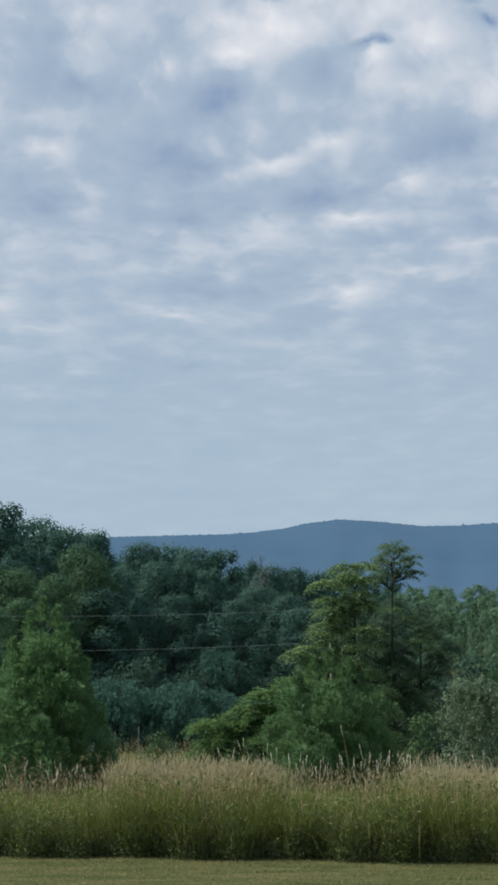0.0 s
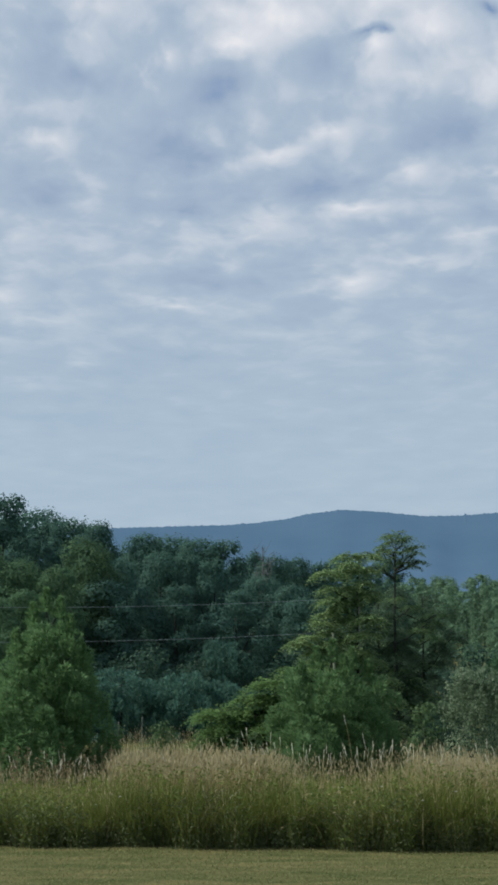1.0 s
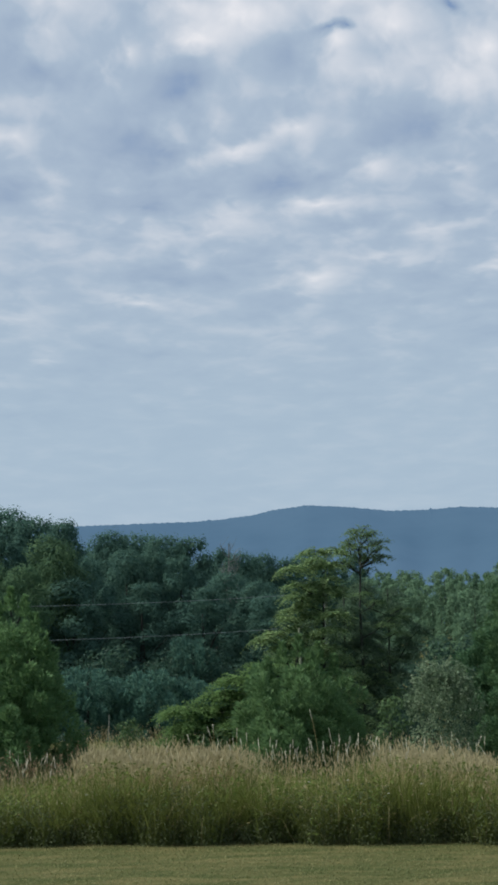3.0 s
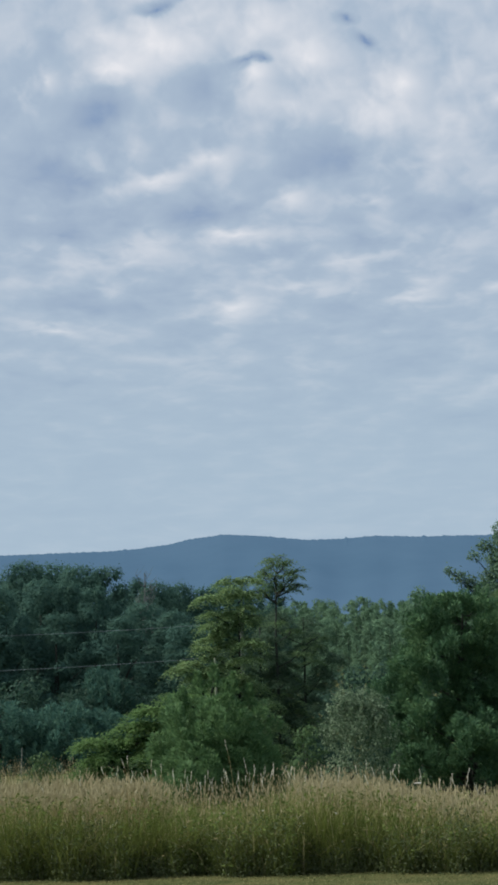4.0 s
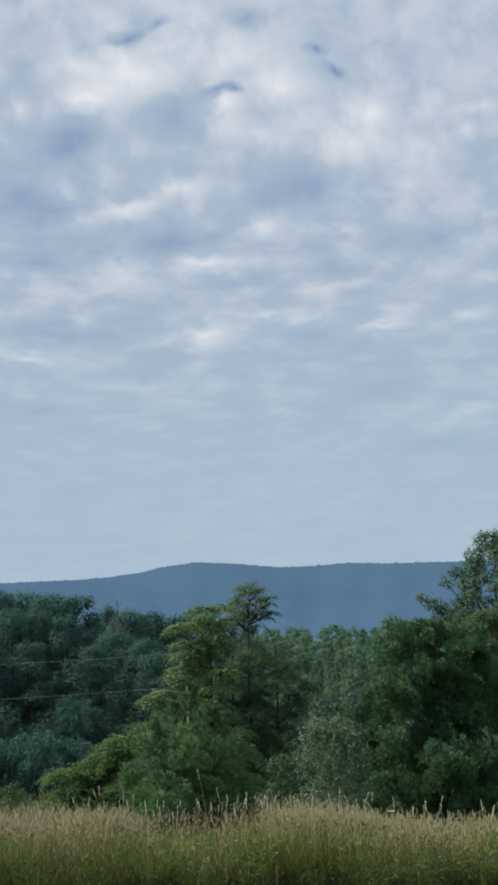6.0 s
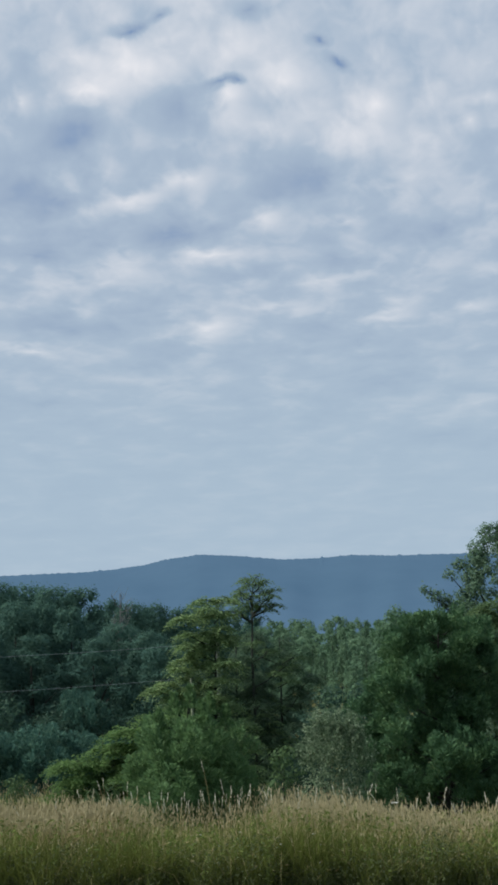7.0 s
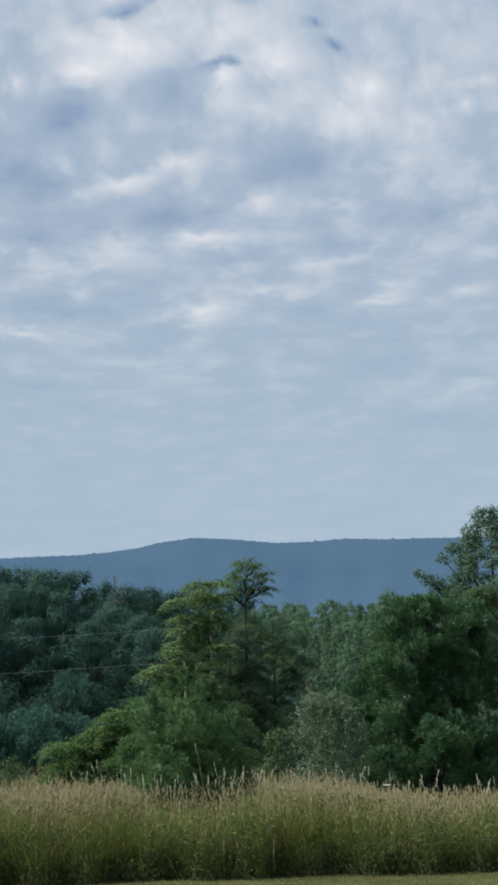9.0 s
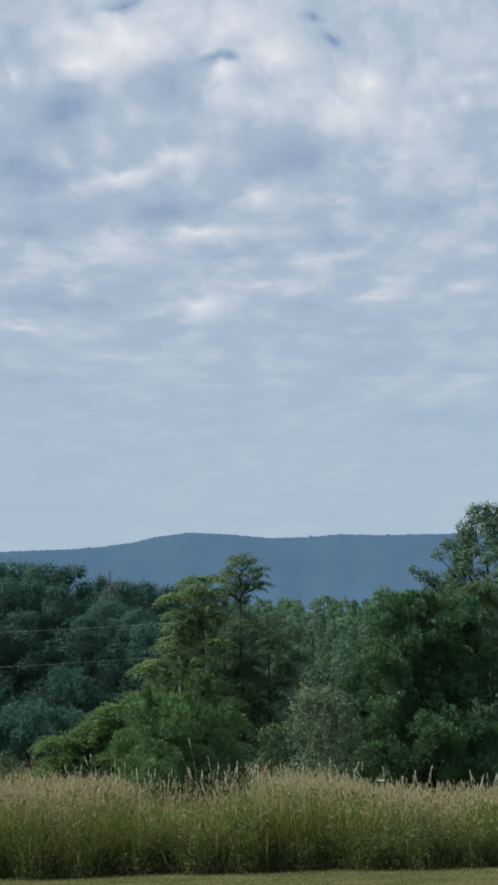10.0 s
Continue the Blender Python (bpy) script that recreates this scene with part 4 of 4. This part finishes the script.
shrub("leafy_bush", polar(-4.0, 27.0), 1.35, 0.75, 63, SHRUB, "small green bush rising from the long grass", leaf=0.04, per_m2=300)
shrub("leafy_bush", polar(-0.5, 22.6), 1.15, 0.7, 65, SHRUB, "small green bush below the sumac", leaf=0.04, per_m2=300)
shrub("leafy_bush", polar(12.6, 27.0), 1.7, 0.7, 64, SHRUB, "small green bush beneath the pine", leaf=0.04, per_m2=300)
broadleaf("poplar_tree", polar(17.9, 42.0), 8.6, 2.0, 71, POPLAR, "tall airy poplar with dark limbs behind the pine", leaf=0.05, per_m2=330, lobes=95, lump=0.5, limbs=4, soft=0.3, airy=True, bark=BARK, boughs=[(-2.6 + 0.14 * k, 0.12 * math.sin(k * 2.1), 6.5 - 0.085 * k + 0.16 * math.sin(k * 2.7), 0.13 + 0.012 * k) for k in range(11)] + [(-1.75, -0.2, 6.95, 0.2), (-1.2, 0, 6.3, 0.34), (-0.9, 0.1, 6.9, 0.36), (-1.0, -0.1, 5.8, 0.36), (-1.5, 0, 5.75, 0.32), (-1.3, 0, 7.3, 0.28)])
m4 = [(rng_m.uniform(-1.2, 1.2), rng_m.uniform(-0.6, 0.6), z, 0.45, 0.45, 0.25) for z in np.linspace(1.2, 5.0, 18)]
locust("locust_tree", polar(18.3, 34.0), 5.4, m4, 54, LOCUST_MID, "yellow-green locust behind the large pine", sprays_each=130)


# low brush under the trees; its dark leaf colour paints the shade there
brush = shrub("brush", polar(9.0, 46.0), 3.0, 2.2, 81, SHRUB_SHADE, "dense green brush under the trees, coloured dark for shade", leaf=0.09, per_m2=60, lobes=18, group="brush under the trees")
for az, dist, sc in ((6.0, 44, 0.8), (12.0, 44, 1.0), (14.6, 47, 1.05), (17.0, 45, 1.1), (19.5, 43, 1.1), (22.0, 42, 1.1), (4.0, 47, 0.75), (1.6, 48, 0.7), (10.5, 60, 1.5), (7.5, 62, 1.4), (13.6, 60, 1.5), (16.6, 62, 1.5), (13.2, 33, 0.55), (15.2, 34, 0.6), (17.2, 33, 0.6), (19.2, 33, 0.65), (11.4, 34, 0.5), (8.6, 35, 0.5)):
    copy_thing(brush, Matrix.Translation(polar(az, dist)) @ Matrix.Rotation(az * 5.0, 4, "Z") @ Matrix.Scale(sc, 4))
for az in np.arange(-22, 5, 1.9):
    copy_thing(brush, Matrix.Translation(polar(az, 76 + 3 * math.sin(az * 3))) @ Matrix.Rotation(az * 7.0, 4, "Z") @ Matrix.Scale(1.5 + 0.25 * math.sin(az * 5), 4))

# ---- overhead line ----
def cable(name, ends, sag, label):
    a, b = Vector(ends[0]), Vector(ends[1])
    pts = []
    for k in range(41):
        s = k / 40
        p = a.lerp(b, s)
        p.z -= 4 * sag * s * (1 - s)
        pts.append(p[:])
    t = thing(name, (0, 0, 0), label, "cable", "overhead cables")
    part("strand", tube(pts, [0.0095] * 41, 6), WIRE, t, smooth=True)


def utility_pole(place, height):
    t = thing("utility_pole", place, "weathered grey wooden utility pole among the trees", "pole")
    part("shaft", tube([(0, 0, -0.5), (0, 0, height * 0.5), (0, 0, height)], [0.16, 0.14, 0.11], 12), POLE_WOOD, t)
    part("bracket", tube([(0, -0.1, height - 0.35), (0, -0.3, height - 0.3)], [0.03, 0.03], 6), WIRE, t)
    part("insulator", tube([(0, -0.3, height - 0.38), (0, -0.3, height - 0.3), (0, -0.3, height - 0.22)], [0.05, 0.07, 0.03], 8), WIRE, t)


pole_at = polar(4.9, 70.0)
utility_pole(pole_at, 7.7)
utility_pole(polar(-30.0, 70.0), 7.7)
cable("power_cable", (polar(-30.0, 70.0, 7.3)[:], (pole_at.x, pole_at.y, 7.42)), 0.75, "thin grey overhead power cable")
cable("telephone_cable", (polar(-30.0, 70.0, 5.4)[:], (pole_at.x, pole_at.y, 5.6)), 0.7, "thicker grey overhead telephone cable")
dead = thing("dead_tree", polar(3.7, 31.0), "bare pale topless dead tree before the locust", "dead tree")
part("trunk", tube([(0, 0, -0.2), (0.03, 0, 1.8), (0.0, 0, 3.4)], [0.042, 0.035, 0.024], 9), LICHEN_BARK, dead)
for az, h in ((-4.95, 1.3), (-6.0, 1.15)):
    fp = thing("fence_post", polar(az, 40.0), "slim pale wooden fence post in the field", "fence post", "fence posts")
    part("shaft", tube([(0, 0, -0.2), (0, 0, h * 0.6), (0.01, 0, h)], [0.016, 0.015, 0.013], 8), POLE_WOOD, fp)


# ---- tall grass, weeds and lawn ----
def blades(base, height, width, bend, rng, toward=None):
    """Curved tapering grass blades."""
    n = len(base)
    a = rng.uniform(0, 6.283, n)
    if toward is not None:  # these lean out over the lawn
        a = np.where(toward, -1.571 + rng.normal(0, 0.8, n), a)
    d = np.stack([np.cos(a), np.sin(a), np.zeros(n)], 1)
    face = a + rng.uniform(-1.2, 1.2, n)
    sd = np.stack([-np.sin(face), np.cos(face), np.zeros(n)], 1) * np.asarray(width)[:, None] * 0.5
    h, b = np.asarray(height)[:, None], np.asarray(bend)[:, None]
    up = np.array([0, 0, 1.0])
    def at(s):
        return base + up * h * s * (1 - 0.35 * b * s) + d * h * b * s * s
    p0, p1, p2, p3 = at(0.0), at(0.4), at(0.75), at(1.0)
    v = np.stack([p0 - sd * 0.3, p0 + sd * 0.3, p1 - sd * 0.7, p1 + sd * 0.7, p2 - sd * 0.8, p2 + sd * 0.8, p3], 1).reshape(-1, 3)
    o = (np.arange(n) * 7)[:, None]
    return (v, [np.concatenate([o + [0, 1, 3, 2], o + [2, 3, 5, 4]]), o + [4, 5, 6]]), p3, unit(p3 - p2)


def seed_heads(tips, ways, length, radius, rng):
    """Slim four-sided plumes on the stems' tips."""
    n = len(tips)
    w = unit(ways + rng.normal(0, 0.12, (n, 3)))
    u = unit(np.cross(w, rng.normal(0, 1, (n, 3)))); k = np.cross(w, u)
    ln, r = (length * rng.uniform(0.6, 1.3, n))[:, None], (radius * rng.uniform(0.6, 1.3, n))[:, None]
    mid = tips + w * ln * 0.4
    v = np.stack([tips, mid + u * r, mid + k * r, mid - u * r, mid - k * r, tips + w * ln], 1).reshape(-1, 3)
    o = (np.arange(n) * 6)[:, None]
    tri = [o + [0, 2, 1], o + [0, 3, 2], o + [0, 4, 3], o + [0, 1, 4], o + [5, 1, 2], o + [5, 2, 3], o + [5, 3, 4], o + [5, 4, 1]]
    return v, [np.concatenate(tri)]


def wave(x, y, f, p):
    return np.sin(x * f + p) * np.sin(y * f * 1.3 + 1.7 * p) + 0.6 * np.sin(x * f * 2.3 + y * f * 1.1 + 2.9 * p)


def grass_height(x, y):
    az = np.degrees(np.arctan2(x, y))
    back = y - (15.7 - 0.12 * x)
    h = np.interp(az, [-13, -9, -6.6, -5.6, -2, 0.5, 2.5, 5, 6.5, 9.5, 12, 14, 18], [0.74, 0.76, 0.80, 0.98, 1.0, 1.0, 0.88, 0.86, 0.98, 0.98, 0.88, 0.78, 0.78])
    return h * (1 + 0.07 * wave(x, y, 1.7, 0.4) + 0.05 * wave(x, y, 5.1, 2.0)) * np.clip(0.72 + back * 0.7, 0.72, 1.0)


def far_share(x, y):
    """Behind the first strip the grass is shorter, and it thins out to a low sward under the large pine."""
    az = np.degrees(np.arctan2(x, y))
    back = np.where(y > 19.6, np.where(az < -2.5, 0.95, 0.72), 1.0)
    low = np.interp(np.hypot(x, y), [17.5, 19.5, 23.0, 29.0], [1.0, 0.72, 0.35, 0.08])
    return np.minimum(back, 1 + (low - 1) * np.interp(az, [10.3, 12.6], [0, 1]))


def scatter(n, x0, x1, b0, b1, rng):
    """Feet of plants between two distances behind the lawn's edge."""
    x = rng.uniform(x0, x1, n)
    e = np.array([edge_line(q) for q in x])
    y = e + rng.uniform(b0, b1, n) + 0.12 * np.sin(x * 3.1) + 0.07 * np.sin(x * 9.7) + rng.normal(0, 0.04, n)
    return np.stack([x, y, np.zeros(n)], 1)


def stuff(name, geometry, mat, label, category):
    v, f = geometry
    return tagged(new(name, mesh_of(name, v, f, mat)), label, category, kind="stuff")


def build_meadow():
    rng = np.random.default_rng(101)
    zones = [(26000, -6.0, 8.0, 0.05, 1.3), (24000, -7.0, 9.5, 1.3, 4.0), (17000, -10.0, 11.0, 4.0, 9.0), (14000, -14.0, 14.0, 9.0, 24.0), (6000, -22.0, -6.5, 0.0, 6.0), (6000, 8.5, 22.0, 0.0, 6.0)]
    green, straw, heads, pale = [], [], [], []
    for n, x0, x1, b0, b1 in zones:
        p = scatter(n, x0, x1, b0, b1, rng)
        h = grass_height(p[:, 0], p[:, 1])
        h = h * far_share(p[:, 0], p[:, 1])
        g, _, _ = blades(p, h * rng.uniform(0.45, 0.95, n), rng.uniform(0.006, 0.015, n), rng.uniform(0.08, 0.85, n), rng, p[:, 1] - 15.7 + 0.12 * p[:, 0] < 0.7)
        green.append(g)
        m = int(n * 0.55)
        p = scatter(m, x0, x1, b0, b1, rng)
        az = np.degrees(np.arctan2(p[:, 0], p[:, 1]))
        back = p[:, 1] - 15.7 + 0.12 * p[:, 0]
        share = np.interp(az, [-13, -6.6, -5.6, -4.2, -3.2, -2.4, 0.6, 1.8, 2.6, 6.0, 7.6, 9.0, 18], [0.18, 0.2, 0.9, 0.55, 0.6, 1.0, 1.0, 0.7, 0.3, 0.28, 0.5, 0.95, 0.65])
        dry = rng.random(m) < np.clip(share * np.clip(back * 0.62 - 0.05, 0.06, 1.0) + 0.12 * wave(p[:, 0], p[:, 1], 2.2, 1.1), 0.03, 1)
        p = p[dry]; m = len(p)
        h = grass_height(p[:, 0], p[:, 1]) * far_share(p[:, 0], p[:, 1])
        s, tip, way = blades(p, h * rng.uniform(0.78, 1.08, m), rng.uniform(0.0035, 0.006, m), rng.uniform(0.0, 0.22, m), rng)
        straw.append(s)
        heads.append(seed_heads(tip, way, 0.065, 0.006, rng))
    stuff("tall_grass", join(*green), GRASS, "tall olive-green meadow grass left unmown", "tall grass")
    bent = []
    for x0, x1, b0, b1, n in ((1.2, 2.6, -0.05, 0.5, 46), (-3.0, 6.0, -0.05, 0.5, 130), (2.4, 4.2, 0.0, 0.8, 40)):
        p = scatter(n, x0, x1, b0, b1, rng)
        st, tip, way = blades(p, rng.uniform(0.35, 0.85, n), rng.uniform(0.006, 0.010, n), rng.uniform(0.3, 1.15, n), rng)
        bent += [st, seed_heads(tip, way, 0.07, 0.006, rng)]
    straw += bent
    # patches where the dry plumes stand so close that they hide the stems
    for n, x0, x1, b0, b1, tall in ((2000, -1.25, 0.25, 0.9, 3.2, 1.0), (750, -1.95, -1.35, 1.2, 3.0, 1.06), (1000, 2.3, 4.4, 1.0, 4.2, 0.96), (350, 4.4, 5.6, 1.2, 4.0, 0.96)):
        p = scatter(n, x0, x1, b0, b1, rng)
        h = grass_height(p[:, 0], p[:, 1]) * tall * rng.uniform(0.80, 1.03, n)
        s, tip, way = blades(p, h, rng.uniform(0.003, 0.005, n), rng.uniform(0.0, 0.25, n), rng)
        straw.append(s)
        heads.append(seed_heads(tip - way * 0.05, way, 0.115, 0.0105, rng))
    stuff("dry_grass_stems", join(*straw), STRAW, "thin straw-coloured grass stems in the meadow", "grass stems")
    stuff("grass_seed_heads", join(*heads), HEADS, "pinkish tan seed heads over the meadow", "seed heads")
    # leafy weeds between the grasses
    wv = []
    p = scatter(2300, -7, 9, -0.02, 2.6, rng)
    for q, hh in zip(p, grass_height(p[:, 0], p[:, 1])):
        if wave(q[0], q[1], 1.3, 0.2) + rng.uniform(-1, 1) < -0.35:
            continue
        k = 26
        s = rng.uniform(0.1, 0.98, k)
        lean = rng.normal(0, 0.08, 2)
        c = np.stack([q[0] + lean[0] * s + rng.normal(0, 0.035, k), q[1] + lean[1] * s + rng.normal(0, 0.035, k), hh * 0.93 * s], 1)
        wv.append(leaves(c, np.tile([0, 0, 0.7], (k, 1)), 0.032, rng, 0.34, 0.8))
    stuff("meadow_weeds", join(*wv), WEED, "yellow-green leafy goldenrod weeds among the grass", "weeds")
    # low leafy plants at the foot of the grass
    n = 46000
    p = scatter(n, -6.0, 8.0, -0.10, 0.40, rng)
    top = 0.46 + 0.14 * wave(p[:, 0], p[:, 1] * 0.3, 2.7, 0.6) + 0.07 * wave(p[:, 0], p[:, 1], 8.3, 1.9)
    p[:, 2] = np.clip(top * rng.uniform(0.5, 1.35, n), 0.05, 0.72) * rng.random(n)
    stuff("low_meadow_plants", leaves(p, np.tile([0, -0.4, 0.8], (n, 1)), 0.016, rng, 0.5, 0.6), LOWLEAF, "dark green clover and low plants at the grass's foot", "low plants")
    # rusty dock spires
    dv = []
    for x in rng.uniform(-3.6, -1.7, 34):
        q = np.array([x, edge_line(x) + rng.uniform(1.4, 4.0), 0])
        hh = rng.uniform(0.85, 1.2)
        st, tip, way = blades(q[None], np.array([hh]), np.array([0.008]), np.array([0.06]), rng)
        k = 40
        s = rng.uniform(0.55, 1.0, k)
        dv += [st, leaves(np.stack([q[0] + rng.normal(0, 0.018, k), q[1] + rng.normal(0, 0.018, k), hh * s], 1), rng.normal(0, 1, (k, 3)), 0.014, rng, 0.6, 1.0)]
    stuff("dock_spires", join(*dv), RUST, "rusty brown dock spires standing in the meadow", "dock plants")
    # lawn
    n = 36000
    x = rng.uniform(-4.6, 6.0, n)
    y = np.array([edge_line(q) for q in x]) + 0.12 - rng.random(n) ** 1.1 * 4.6
    t, _, _ = blades(np.stack([x, y, np.zeros(n)], 1), rng.uniform(0.015, 0.035, n), rng.uniform(0.006, 0.012, n), rng.uniform(0.8, 1.9, n), rng)
    stuff("lawn_grass", t, TURF, "short mown olive-green lawn grass", "lawn")


build_meadow()


def tall_stalk(x, back, height, lean, turn):
    """One tall bent stalk with its pale plume."""
    t = thing("grass_stalk", (x, edge_line(x) + back, 0), "single tall pale grass stalk with a drooping plume", "grass stalk", "tall single grass stalks", turn)
    line = [(lean * height * s * s, 0, height * s) for s in (0, 0.3, 0.6, 0.85, 1.0)]
    part("stem", tube(line, [0.0035, 0.0035, 0.003, 0.0025, 0.002], 4), STRAW, t)
    rng = np.random.default_rng(int(abs(x) * 1000) + 3)
    end = np.array(line[-1]); d = unit(np.array([[lean * 2, 0, 1.0]]))
    part("seed_head", join(*[seed_heads(end[None] + d * 0.026 * k - np.array([[0, 0, 0.03]]), d, 0.06, 0.0056, rng) for k in range(5)]), PALE_HEADS, t)
    return t


rng_s = np.random.default_rng(77)
for _ in range(120):
    x_ = rng_s.choice([rng_s.uniform(-3.6, -1.8), rng_s.uniform(-1.0, 2.4), rng_s.uniform(0.3, 2.2), rng_s.uniform(2.2, 6.2), rng_s.uniform(2.2, 6.2)])
    tall_stalk(x_, rng_s.uniform(0.6, 3.4), float(grass_height(x_, 17.0)) * rng_s.uniform(1.0, 1.2), rng_s.uniform(0.0, 0.28), rng_s.uniform(0, 360))
tall_stalk(1.37, 1.2, 1.46, 0.10, 160)


def umbel(place, height, seed, size):
    """Wild carrot: thin stalk and a flat head of tiny white florets."""
    rng = np.random.default_rng(seed)
    t = thing("wild_carrot_flower", place, "small flat white wild carrot flower in the grass", "flower", "white meadow flowers")
    part("stem", tube([(0, 0, 0), (0.01, 0, height * 0.5), (0, 0.01, height)], [0.003, 0.003, 0.002], 4), WEED, t)
    k = 40
    a, r = rng.uniform(0, 6.28, k), size * np.sqrt(rng.random(k))
    part("flower_head", leaves(np.stack([r * np.cos(a), r * np.sin(a), height + 0.01 - r * 0.15 + rng.normal(0, 0.003, k)], 1), np.tile([0, 0, 1.0], (k, 1)), size * 0.3, rng, 0.8, 0.4), PETALS, t)


umbel(polar(12.6, 17.2), 0.93, 1, 0.045)
for k in range(26):
    x_ = rng_s.uniform(-3.0, 5.6)
    umbel((x_, edge_line(x_) + rng_s.uniform(-0.03, 0.6), 0), rng_s.uniform(0.2, 0.75), 10 + k, 0.014)
